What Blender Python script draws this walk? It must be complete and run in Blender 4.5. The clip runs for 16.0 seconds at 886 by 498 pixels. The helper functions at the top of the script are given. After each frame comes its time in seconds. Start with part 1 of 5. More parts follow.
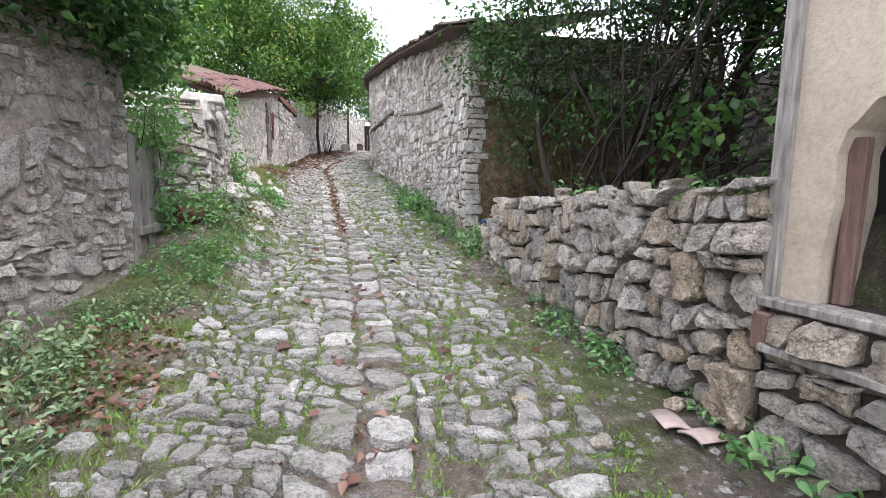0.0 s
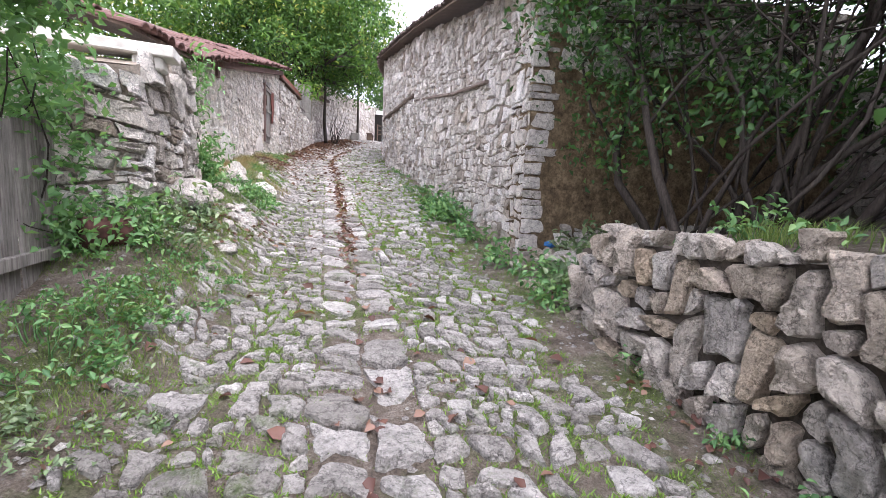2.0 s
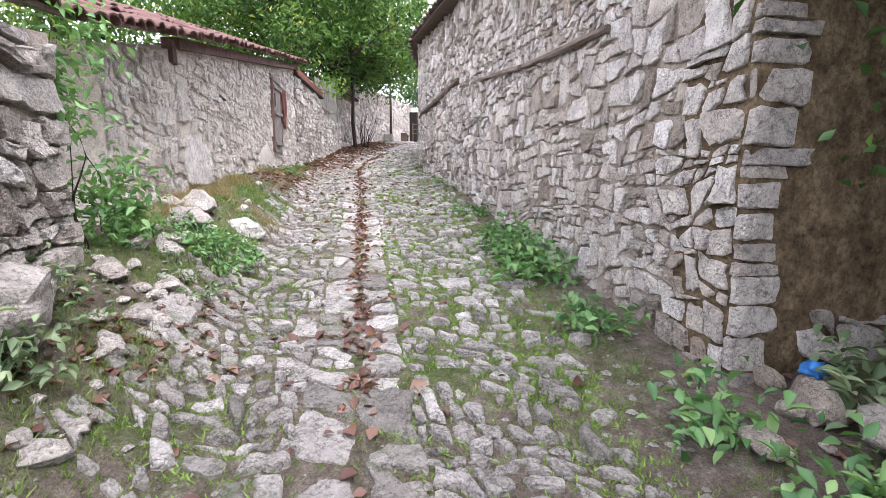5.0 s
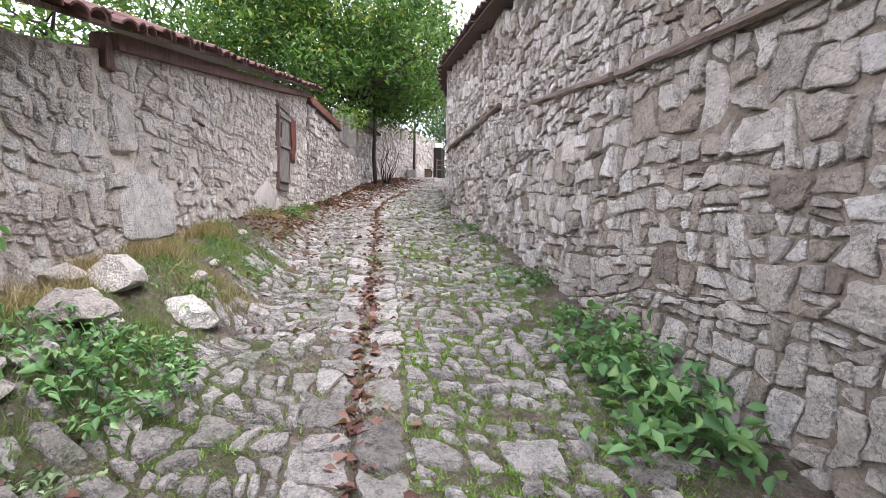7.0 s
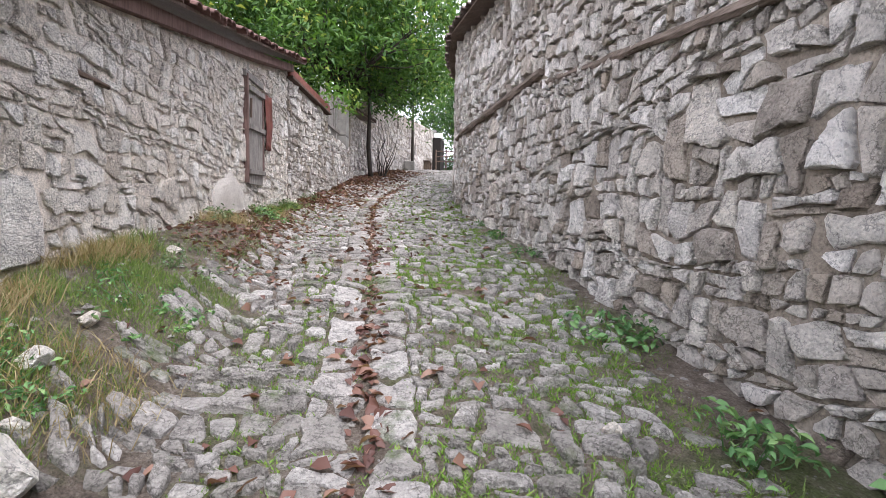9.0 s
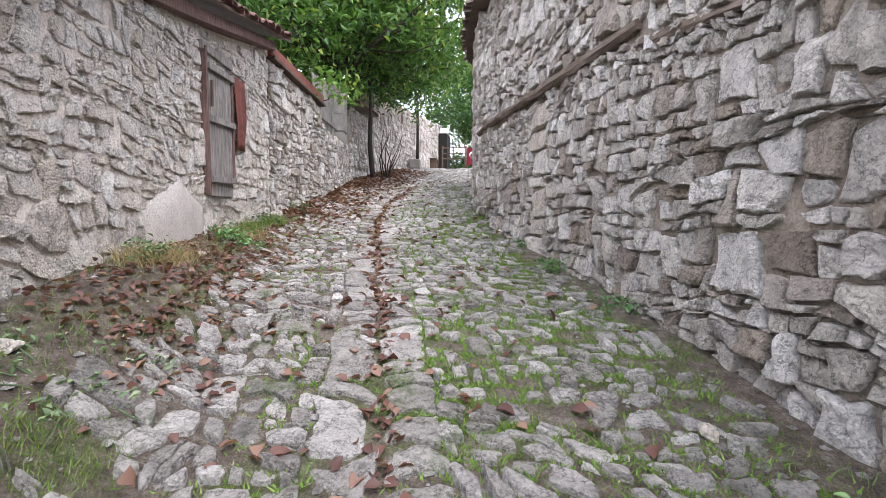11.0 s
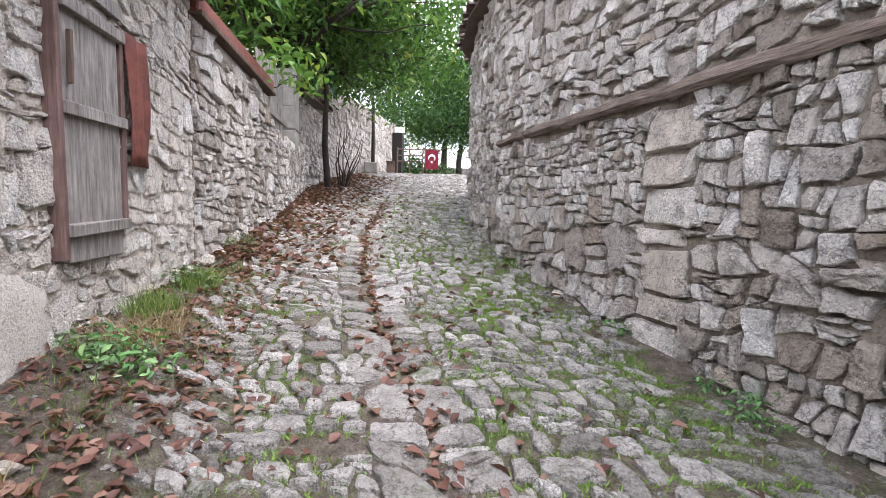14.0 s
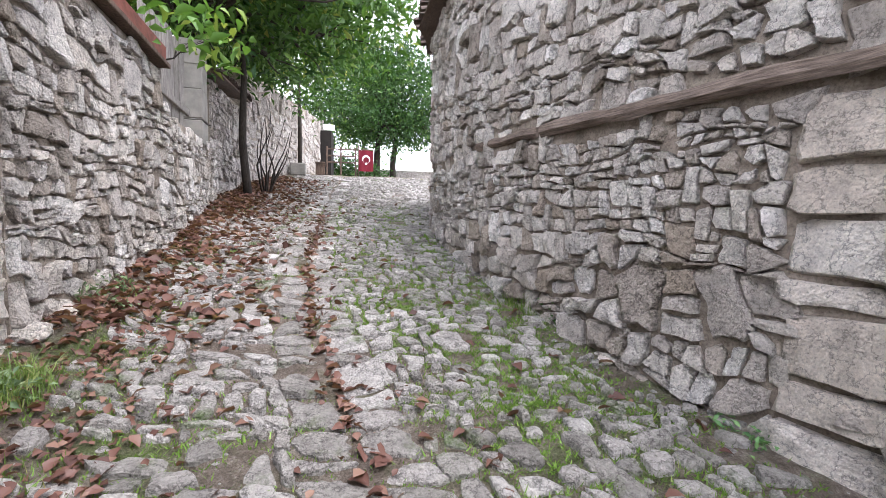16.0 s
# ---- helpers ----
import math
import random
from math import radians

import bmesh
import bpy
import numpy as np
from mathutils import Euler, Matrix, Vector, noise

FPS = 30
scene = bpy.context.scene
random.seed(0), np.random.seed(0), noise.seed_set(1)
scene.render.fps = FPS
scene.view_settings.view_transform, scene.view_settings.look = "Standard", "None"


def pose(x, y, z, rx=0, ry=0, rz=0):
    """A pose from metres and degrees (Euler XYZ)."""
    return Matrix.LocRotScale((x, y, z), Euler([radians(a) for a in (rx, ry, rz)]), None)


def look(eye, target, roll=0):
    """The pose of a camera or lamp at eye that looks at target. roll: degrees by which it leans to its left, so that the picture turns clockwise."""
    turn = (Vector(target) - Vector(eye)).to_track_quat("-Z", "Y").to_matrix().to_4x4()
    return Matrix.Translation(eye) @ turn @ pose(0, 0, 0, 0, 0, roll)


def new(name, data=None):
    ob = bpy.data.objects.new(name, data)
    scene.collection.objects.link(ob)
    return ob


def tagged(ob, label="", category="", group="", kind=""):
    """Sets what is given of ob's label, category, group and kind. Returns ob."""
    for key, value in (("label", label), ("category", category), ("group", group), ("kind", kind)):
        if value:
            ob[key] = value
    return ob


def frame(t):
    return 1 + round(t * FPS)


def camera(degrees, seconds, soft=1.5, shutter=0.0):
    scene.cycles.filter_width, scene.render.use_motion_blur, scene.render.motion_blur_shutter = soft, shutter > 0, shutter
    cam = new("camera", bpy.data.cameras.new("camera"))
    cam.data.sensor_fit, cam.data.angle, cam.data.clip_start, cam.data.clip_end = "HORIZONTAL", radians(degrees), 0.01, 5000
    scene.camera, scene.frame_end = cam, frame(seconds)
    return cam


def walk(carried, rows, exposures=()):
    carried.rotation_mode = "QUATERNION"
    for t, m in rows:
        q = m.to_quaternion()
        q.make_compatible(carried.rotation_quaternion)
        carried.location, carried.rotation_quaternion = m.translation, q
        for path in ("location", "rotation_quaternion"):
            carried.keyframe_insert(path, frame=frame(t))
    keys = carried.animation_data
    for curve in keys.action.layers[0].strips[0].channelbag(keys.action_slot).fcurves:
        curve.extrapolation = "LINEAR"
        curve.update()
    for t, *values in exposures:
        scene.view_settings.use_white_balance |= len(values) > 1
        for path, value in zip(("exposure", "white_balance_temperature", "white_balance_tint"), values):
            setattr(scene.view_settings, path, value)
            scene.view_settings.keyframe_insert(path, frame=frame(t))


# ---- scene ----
cam = camera(91.1, 16.0, soft=0.55)
METRES, EYE, TILT, LEAN, TURN = 15.0, 1.5, 0.0, 0.0, 0.0
PATH = [
    (0, (0.02, 0.039, 1.493), (0.016, 2.026, 1.266), 0.8),
    (0.5, (-0.043, 0.606, 1.536), (-0.067, 2.592, 1.301), 0.5),
    (1, (-0.168, 1.106, 1.574), (-0.185, 3.091, 1.327), 0.6),
    (1.5, (-0.361, 1.621, 1.653), (-0.372, 3.605, 1.399), 2.6),
    (2, (-0.5, 2.14, 1.69), (-0.523, 4.123, 1.432), 2.8),
    (2.5, (-0.669, 2.627, 1.74), (-0.701, 4.611, 1.488), 1.8),
    (3, (-0.798, 3.134, 1.805), (-0.823, 5.116, 1.533), 2.0),
    (3.5, (-0.849, 3.604, 1.882), (-0.939, 5.583, 1.607), 1.2),
    (4, (-0.964, 4.093, 1.904), (-1.051, 6.072, 1.625), -0.4),
    (4.5, (-1.006, 4.529, 1.995), (-1.089, 6.507, 1.71), 0.7),
    (5, (-0.982, 4.996, 2.063), (-1.183, 6.966, 1.785), 0.2),
    (5.2, (-1.017, 5.183, 2.081), (-1.231, 7.158, 1.856), -0.1),
    (7.3, (-1.515, 7.076, 2.314), (-1.826, 9.048, 2.19), 1.5),
    (7.5, (-1.591, 7.249, 2.306), (-1.92, 9.218, 2.18), 1.6),
    (8, (-1.71, 7.711, 2.383), (-2.136, 9.659, 2.237), 0.3),
    (8.5, (-1.881, 8.138, 2.407), (-2.232, 10.101, 2.252), 0.9),
    (9, (-1.985, 8.554, 2.475), (-2.253, 10.53, 2.319), 1.3),
    (9.2, (-2.023, 8.739, 2.493), (-2.298, 10.714, 2.342), 1.5),
    (11.3, (-2.707, 10.517, 2.806), (-2.977, 12.491, 2.63), 0.4),
    (11.5, (-2.817, 10.667, 2.842), (-3.02, 12.648, 2.666), 1.0),
    (12, (-3.06, 11.057, 2.899), (-3.201, 13.044, 2.72), 2.1),
    (12.5, (-3.274, 11.423, 3.023), (-3.413, 13.409, 2.829), 0.9),
    (13, (-3.525, 11.733, 3.098), (-3.585, 13.723, 2.907), 0.7),
    (13.5, (-3.681, 12.081, 3.145), (-3.672, 14.072, 2.95), 1.6),
    (14, (-3.814, 12.458, 3.265), (-3.798, 14.45, 3.087), 1.5),
    (14.5, (-3.989, 12.828, 3.321), (-3.814, 14.814, 3.163), 1.4),
    (15, (-4.062, 13.233, 3.327), (-3.836, 15.215, 3.174), 1.8),
    (15.5, (-4.121, 13.656, 3.402), (-3.891, 15.636, 3.241), 1.4),
    (16, (-4.295, 14.045, 3.452), (-3.943, 16.007, 3.289), 1.3),
]
EXPOSURES = [(0, 1.62, 6200, 13), (1.5, 1.8, 6200, 18), (3, 1.84, 6250, 19), (5.2, 1.88, 6300, 18), (7.5, 1.62, 6350, 18), (9, 1.66, 6300, 15), (12.5, 1.78, 6250, 15), (16, 1.94, 6250, 15)]
walk(cam, [(t, look(eye, target, roll)) for t, eye, target, roll in PATH], EXPOSURES)

# ---- world, sun, exposure ----
world = bpy.data.worlds.new("world")
scene.world = world
world.use_nodes = True
wn = world.node_tree.nodes
wl = world.node_tree.links
sky = wn.new("ShaderNodeTexSky")
sky.sky_type = "NISHITA"
sky.sun_disc = False
sky.sun_elevation = radians(67)
sky.sun_rotation = radians(139)
sky.dust_density = 1.0
overcast = wn.new("ShaderNodeMix")
overcast.data_type = "RGBA"
overcast.inputs[0].default_value = 0.75
wl.new(sky.outputs[0], overcast.inputs[6])
overcast.inputs[7].default_value = (9.1, 9.1, 9.6, 1)
wl.new(overcast.outputs[2], wn["Background"].inputs[0])
wn["Background"].inputs[1].default_value = 0.15
sun = new("sun", bpy.data.lights.new("sun", "SUN"))
sun.data.energy = 1.6
sun.data.angle = radians(35)
sun.data.color = (1.0, 0.98, 0.96)
sun.matrix_world = look((6, -7, 22), (0, 0, 0))

# ---- materials ----


def material(name, rough=0.9, spec=0.25):
    m = bpy.data.materials.new(name)
    m.use_nodes = True
    b = m.node_tree.nodes["Principled BSDF"]
    b.inputs["Roughness"].default_value = rough
    b.inputs["Specular IOR Level"].default_value = spec
    return m, m.node_tree.nodes, m.node_tree.links, b


def coords(nt, ln, scale=(1, 1, 1)):
    tc = nt.new("ShaderNodeTexCoord")
    mp = nt.new("ShaderNodeMapping")
    mp.inputs["Scale"].default_value = scale
    ln.new(tc.outputs["Object"], mp.inputs["Vector"])
    return mp.outputs[0]


def noise_tex(nt, ln, co, scale, detail=6, rough=0.6):
    n = nt.new("ShaderNodeTexNoise")
    n.inputs["Scale"].default_value = scale
    n.inputs["Detail"].default_value = detail
    n.inputs["Roughness"].default_value = rough
    ln.new(co, n.inputs["Vector"])
    return n.outputs[0]


def ramp(nt, ln, fac, stops, mode="LINEAR"):
    r = nt.new("ShaderNodeValToRGB")
    r.color_ramp.interpolation = mode
    while len(r.color_ramp.elements) < len(stops):
        r.color_ramp.elements.new(0.5)
    for e, (p, c) in zip(r.color_ramp.elements, stops):
        e.position = p
        e.color = (*c, 1) if len(c) == 3 else c
    ln.new(fac, r.inputs[0])
    return r.outputs[0]


def mix(nt, ln, fac, a, b, kind="MIX"):
    m = nt.new("ShaderNodeMix")
    m.data_type = "RGBA"
    m.blend_type = kind
    for i, v in ((0, fac), (6, a), (7, b)):
        if isinstance(v, (int, float)):
            m.inputs[i].default_value = v
        elif isinstance(v, tuple):
            m.inputs[i].default_value = (*v, 1)
        else:
            ln.new(v, m.inputs[i])
    return m.outputs[2]


def maths(nt, ln, op, a, b=0.5):
    m = nt.new("ShaderNodeMath")
    m.operation = op
    for i, v in ((0, a), (1, b)):
        if isinstance(v, (int, float)):
            m.inputs[i].default_value = v
        else:
            ln.new(v, m.inputs[i])
    return m.outputs[0]


def bump(nt, ln, b, height, strength=0.5, dist=0.02):
    bp = nt.new("ShaderNodeBump")
    bp.inputs["Strength"].default_value = strength
    bp.inputs["Distance"].default_value = dist
    ln.new(height, bp.inputs["Height"])
    ln.new(bp.outputs[0], b.inputs["Normal"])


def tone_of(nt):
    a = nt.new("ShaderNodeAttribute")
    a.attribute_name = "tone"
    return a.outputs["Fac"]


def grey3(v):
    return (v, v, v)


def stone_material(name, palette, stain=(0.10, 0.095, 0.09), stain_at=0.62, moss=None, moss_at=0.6, pit=0.7):
    """Rough weathered limestone: a tone for each stone, blotches, lichen, pits."""
    m, nt, ln, b = material(name, 0.93, 0.15)
    co = coords(nt, ln)
    n = len(palette)
    col = ramp(nt, ln, tone_of(nt), [(i / max(1, n - 1), c) for i, c in enumerate(palette)])
    blot = noise_tex(nt, ln, co, 7, 6, 0.65)
    col = mix(nt, ln, 0.65, col, ramp(nt, ln, blot, [(0.3, grey3(0.55)), (0.5, grey3(1.0)), (0.7, grey3(1.3))]), "MULTIPLY")
    grain = noise_tex(nt, ln, co, 60, 10, 0.8)
    col = mix(nt, ln, 0.85, col, ramp(nt, ln, grain, [(0.34, grey3(0.3)), (0.45, grey3(0.92)), (0.55, grey3(1.05)), (0.68, grey3(1.3))]), "MULTIPLY")
    crust = noise_tex(nt, ln, co, 21, 8, 0.8)
    col = mix(nt, ln, pit, col, ramp(nt, ln, crust, [(0.36, grey3(0.22)), (0.46, grey3(0.95)), (0.64, grey3(1.3))]), "MULTIPLY")
    vein = noise_tex(nt, ln, co, 6.5, 9, 0.62)
    crack = ramp(nt, ln, vein, [(0.482, grey3(1)), (0.5, grey3(0.28)), (0.518, grey3(1))])
    col = mix(nt, ln, 0.7, col, crack, "MULTIPLY")
    spots = noise_tex(nt, ln, co, 4.3, 8, 0.75)
    col = mix(nt, ln, ramp(nt, ln, spots, [(stain_at - 0.06, grey3(0)), (stain_at + 0.1, grey3(0.8))]), col, stain)
    if moss:
        mo = noise_tex(nt, ln, co, 2.6, 9, 0.75)
        col = mix(nt, ln, ramp(nt, ln, mo, [(moss_at - 0.04, grey3(0)), (moss_at + 0.1, grey3(0.85))]), col, moss)
    ln.new(col, b.inputs["Base Color"])
    rough = noise_tex(nt, ln, co, 16, 12, 0.78)
    pits = nt.new("ShaderNodeTexVoronoi")
    pits.inputs["Scale"].default_value = 60
    ln.new(co, pits.inputs["Vector"])
    h = maths(nt, ln, "ADD", maths(nt, ln, "ADD", rough, maths(nt, ln, "MULTIPLY", crack, 0.08)), maths(nt, ln, "MULTIPLY", pits.outputs["Distance"], 0.3))
    bump(nt, ln, b, h, 1.0, 0.08)
    return m


def earth_material(name, stops, scale=3.0, fine=60, strength=0.7, grain=0.8):
    m, nt, ln, b = material(name, 0.95, 0.1)
    co = coords(nt, ln)
    big = noise_tex(nt, ln, co, scale, 8, 0.7)
    col = ramp(nt, ln, big, stops)
    gr = noise_tex(nt, ln, co, fine, 6, 0.7)
    col = mix(nt, ln, grain, col, ramp(nt, ln, gr, [(0.3, grey3(0.4)), (0.5, grey3(1)), (0.7, grey3(1.35))]), "MULTIPLY")
    ln.new(col, b.inputs["Base Color"])
    bump(nt, ln, b, maths(nt, ln, "ADD", gr, big), strength, 0.03)
    return m


def wood_material(name, dark, light, scale=(14, 14, 1.2), rough=0.85):
    m, nt, ln, b = material(name, rough, 0.2)
    co = coords(nt, ln, scale)
    g = noise_tex(nt, ln, co, 3, 8, 0.65)
    col = ramp(nt, ln, g, [(0.3, dark), (0.65, light)])
    st = noise_tex(nt, ln, coords(nt, ln), 5, 5, 0.6)
    col = mix(nt, ln, 0.6, col, ramp(nt, ln, st, [(0.3, grey3(0.55)), (0.6, grey3(1.1))]), "MULTIPLY")
    ln.new(col, b.inputs["Base Color"])
    bump(nt, ln, b, g, 0.6, 0.01)
    return m


def leaf_material(name, dark, light, pale=None, gloss=0.5):
    m, nt, ln, b = material(name, gloss, 0.3)
    stops = [(0.0, dark), (0.7, light)]
    if pale:
        stops.append((1.0, pale))
    col = ramp(nt, ln, tone_of(nt), stops)
    ln.new(col, b.inputs["Base Color"])
    tr = nt.new("ShaderNodeBsdfTranslucent")
    ln.new(mix(nt, ln, 1.0, col, (1.1, 1.15, 0.6), "MULTIPLY"), tr.inputs["Color"])
    ms = nt.new("ShaderNodeMixShader")
    ms.inputs[0].default_value = 0.34
    out = nt["Material Output"]
    ln.new(b.outputs[0], ms.inputs[1])
    ln.new(tr.outputs[0], ms.inputs[2])
    ln.new(ms.outputs[0], out.inputs[0])
    return m


def plain_material(name, col, rough=0.7, var=0.5, scale=8, metal=0.0):
    m, nt, ln, b = material(name, rough, 0.3)
    co = coords(nt, ln)
    n = noise_tex(nt, ln, co, scale, 7, 0.65)
    c = mix(nt, ln, var, col, ramp(nt, ln, n, [(0.3, grey3(0.45)), (0.55, grey3(1)), (0.7, grey3(1.25))]), "MULTIPLY")
    ln.new(c, b.inputs["Base Color"])
    b.inputs["Metallic"].default_value = metal
    bump(nt, ln, b, n, 0.4, 0.01)
    return m


M_STONE_R = stone_material("limestone_rubble", [(0.30, 0.25, 0.205), (0.66, 0.61, 0.55), (0.79, 0.74, 0.675), (0.43, 0.36, 0.29), (0.86, 0.82, 0.77), (0.52, 0.47, 0.42), (0.74, 0.68, 0.60)], stain_at=0.69, pit=0.36)
M_STONE_L = stone_material("pale_limestone_rubble", [(0.66, 0.58, 0.49), (0.83, 0.775, 0.70), (0.72, 0.64, 0.55), (0.87, 0.83, 0.77), (0.79, 0.72, 0.64)], stain_at=0.76, pit=0.2)
M_STONE_OLD = stone_material("weathered_grey_stone", [(0.40, 0.36, 0.325), (0.60, 0.555, 0.505), (0.47, 0.42, 0.37), (0.72, 0.675, 0.62)], stain_at=0.64)
M_STONE_DRY = stone_material("dry_stone", [(0.42, 0.36, 0.29), (0.58, 0.525, 0.455), (0.48, 0.445, 0.40), (0.52, 0.415, 0.30), (0.66, 0.605, 0.54)], stain_at=0.64)
M_COBBLE = stone_material("cobble_limestone", [(0.26, 0.243, 0.222), (0.43, 0.405, 0.375), (0.32, 0.298, 0.272), (0.59, 0.562, 0.53), (0.38, 0.355, 0.33), (0.50, 0.47, 0.44)], stain_at=0.62, moss=(0.10, 0.15, 0.045), moss_at=0.58, pit=0.55)
M_MORTAR_R = earth_material("grey_lime_mortar", [(0.3, (0.13, 0.105, 0.083)), (0.52, (0.31, 0.265, 0.218)), (0.75, (0.53, 0.47, 0.40))])
M_MORTAR_L = earth_material("pale_lime_mortar", [(0.3, (0.40, 0.335, 0.27)), (0.5, (0.66, 0.59, 0.51)), (0.75, (0.78, 0.72, 0.645))])
M_DARK_JOINT = earth_material("dark_earth_joint", [(0.3, (0.05, 0.042, 0.034)), (0.7, (0.14, 0.12, 0.10))])
M_PLASTER_OLD = earth_material("crumbling_plaster", [(0.3, (0.19, 0.155, 0.125)), (0.5, (0.35, 0.30, 0.255)), (0.75, (0.50, 0.445, 0.39))], 2.2, 30, 1.0)
M_ADOBE = earth_material("mud_plaster_brown", [(0.34, (0.055, 0.038, 0.023)), (0.48, (0.12, 0.087, 0.052)), (0.64, (0.225, 0.168, 0.104))], 7.0, 34, 1.0, 0.95)
M_BUFF = earth_material("buff_clay_plaster", [(0.3, (0.29, 0.24, 0.18)), (0.48, (0.40, 0.34, 0.265)), (0.7, (0.46, 0.395, 0.31))], 1.8, 45, 0.4, 0.3)
M_PATCH = earth_material("white_lime_patch", [(0.3, (0.42, 0.38, 0.335)), (0.7, (0.60, 0.565, 0.515))], 2.0, 60, 0.6)
M_WOOD_GREY = wood_material("weathered_grey_wood", (0.10, 0.09, 0.08), (0.30, 0.275, 0.25))
M_WOOD_BROWN = wood_material("dark_brown_wood", (0.05, 0.035, 0.028), (0.15, 0.105, 0.08))
M_WOOD_BEAM = wood_material("weathered_tie_beam", (0.05, 0.037, 0.03), (0.21, 0.165, 0.135), (3.0, 3.0, 50))
M_WOOD_RED = wood_material("reddish_wood_beam", (0.085, 0.052, 0.045), (0.19, 0.122, 0.105))
M_RUST = plain_material("rust_red_sheet", (0.15, 0.05, 0.036), 0.75, 0.8, 9)
M_TILE = plain_material("old_clay_tile", (0.115, 0.062, 0.052), 0.9, 0.9, 7)
M_SLATE = plain_material("dark_roof_edge", (0.10, 0.075, 0.065), 0.9, 0.8, 6)
M_CONCRETE = plain_material("pale_concrete", (0.58, 0.55, 0.50), 0.9, 0.5, 6)
M_BLOCK = plain_material("grey_cut_block", (0.24, 0.225, 0.20), 0.95, 0.6, 5)
M_BARK = wood_material("tree_bark", (0.014, 0.011, 0.009), (0.06, 0.049, 0.04), (20, 20, 3))
# near-black colour that stands in for the shade inside rooms
M_DARK = plain_material("dark_inner_shade", (0.02, 0.017, 0.015), 0.95, 0.4)
M_LEAF_TREE = leaf_material("walnut_leaf", (0.022, 0.064, 0.016), (0.10, 0.20, 0.04), (0.36, 0.36, 0.09))
M_LEAF_FIG = leaf_material("broad_dark_leaf", (0.02, 0.055, 0.017), (0.06, 0.135, 0.037), (0.15, 0.25, 0.06), 0.45)
M_LEAF_WEED = leaf_material("weed_leaf", (0.055, 0.14, 0.05), (0.15, 0.29, 0.11), (0.24, 0.37, 0.15))
M_LEAF_GREY = leaf_material("grey_green_weed", (0.08, 0.13, 0.065), (0.18, 0.25, 0.135), (0.27, 0.33, 0.19))
M_GRASS = leaf_material("grass_blade", (0.08, 0.14, 0.03), (0.18, 0.26, 0.07), (0.36, 0.32, 0.15))
M_MOSS = leaf_material("moss_green", (0.09, 0.17, 0.03), (0.195, 0.325, 0.06), (0.30, 0.38, 0.11))
M_DRY = leaf_material("dry_grass", (0.22, 0.16, 0.08), (0.36, 0.29, 0.16), (0.42, 0.36, 0.22))
M_FALLEN = leaf_material("fallen_leaf", (0.075, 0.036, 0.03), (0.165, 0.083, 0.064), (0.26, 0.16, 0.12))
M_BLUE = plain_material("blue_plastic", (0.02, 0.13, 0.36), 0.45, 0.4)
M_FLAG = plain_material("red_cloth", (0.15, 0.008, 0.02), 0.8, 0.3)
M_WHITE = plain_material("white_cloth", (0.8, 0.8, 0.8), 0.8, 0.1)

# ---- plan ----
GROUND_Y = [-400, -60, -5, 0, 2.5, 6, 7.7, 11, 13.3, 15.3, 16.7, 18.4, 22.4, 25, 30, 34, 44, 52, 400]
GROUND_Z = [-40, -6, -0.58, -0.03, 0.28, 0.73, 1.0, 1.55, 1.98, 2.22, 2.42, 2.76, 3.45, 3.85, 4.65, 5.05, 5.15, 4.6, -30]
DRAIN_Y = [-6, 0, 2.6, 6, 7, 9.3, 10.9, 13.4, 15.3, 17.4, 19, 25, 34, 60]
DRAIN_X = [0.2, -0.25, -0.45, -1.3, -1.62, -2.28, -2.75, -3.47, -4.1, -4.68, -4.95, -5.15, -5.0, -5.0]
BANK_Y = [-5, 3.5, 5, 6, 8, 10, 12, 14, 16, 19, 25]
BANK_H = [0.1, 0.12, 0.35, 0.62, 0.6, 0.55, 0.48, 0.33, 0.2, 0.16, 0.1]


def drain_x(y):
    return float(np.interp(y, DRAIN_Y, DRAIN_X))


def ground_z(x, y):
    d = drain_x(y) - x
    s = min(1, max(0, (d - 0.85) / 1.15))
    s = s * s * (3 - 2 * s)
    z = float(np.interp(y, GROUND_Y, GROUND_Z)) + float(np.interp(y, BANK_Y, BANK_H)) * s
    face = float(np.interp(y, [-3, 1.05, 2.35, 3.95, 5.75], [2.7, 2.05, 1.62, 1.13, 0.62]))
    if x > face + 0.15 and -3 < y < 8:
        k = min(1, (x - face - 0.15) / 0.2)
        top = 1.38 if y < 5.5 else max(0.95, 1.38 - (y - 5.5) * 0.5)
        z = max(z, z + (top + 0.12 * min(1.5, x - face) - z) * k)
    if abs(d) < 6:
        z += 0.025 * noise.noise((x * 1.3, y * 1.3, 0)) + 0.05 * s * noise.noise((x * 2.7, y * 2.7, 4)) - 0.02 * math.exp(-(d / 0.12) ** 2)
    return z


# ---- tools for building ----


def put_tone(me, values):
    a = me.attributes.new("tone", "FLOAT", "POINT")
    a.data.foreach_set("value", np.asarray(values, dtype=np.float32))


def mesh_ob(name, verts, faces, mat, tones=None, smooth=True, sharp=None):
    me = bpy.data.meshes.new(name)
    me.from_pydata([tuple(v) for v in verts], [], [tuple(f) for f in faces])
    me.materials.append(mat)
    if tones is not None:
        put_tone(me, tones)
    if smooth:
        me.polygons.foreach_set("use_smooth", [True] * len(me.polygons))
    me.update()
    if sharp:
        me.set_sharp_from_angle(angle=radians(sharp))
    return new(name, me)


def bm_ob(name, bm, mat, smooth=False):
    me = bpy.data.meshes.new(name)
    bm.normal_update()
    bm.to_mesh(me)
    bm.free()
    me.materials.append(mat)
    if smooth:
        me.polygons.foreach_set("use_smooth", [True] * len(me.polygons))
    return new(name, me)


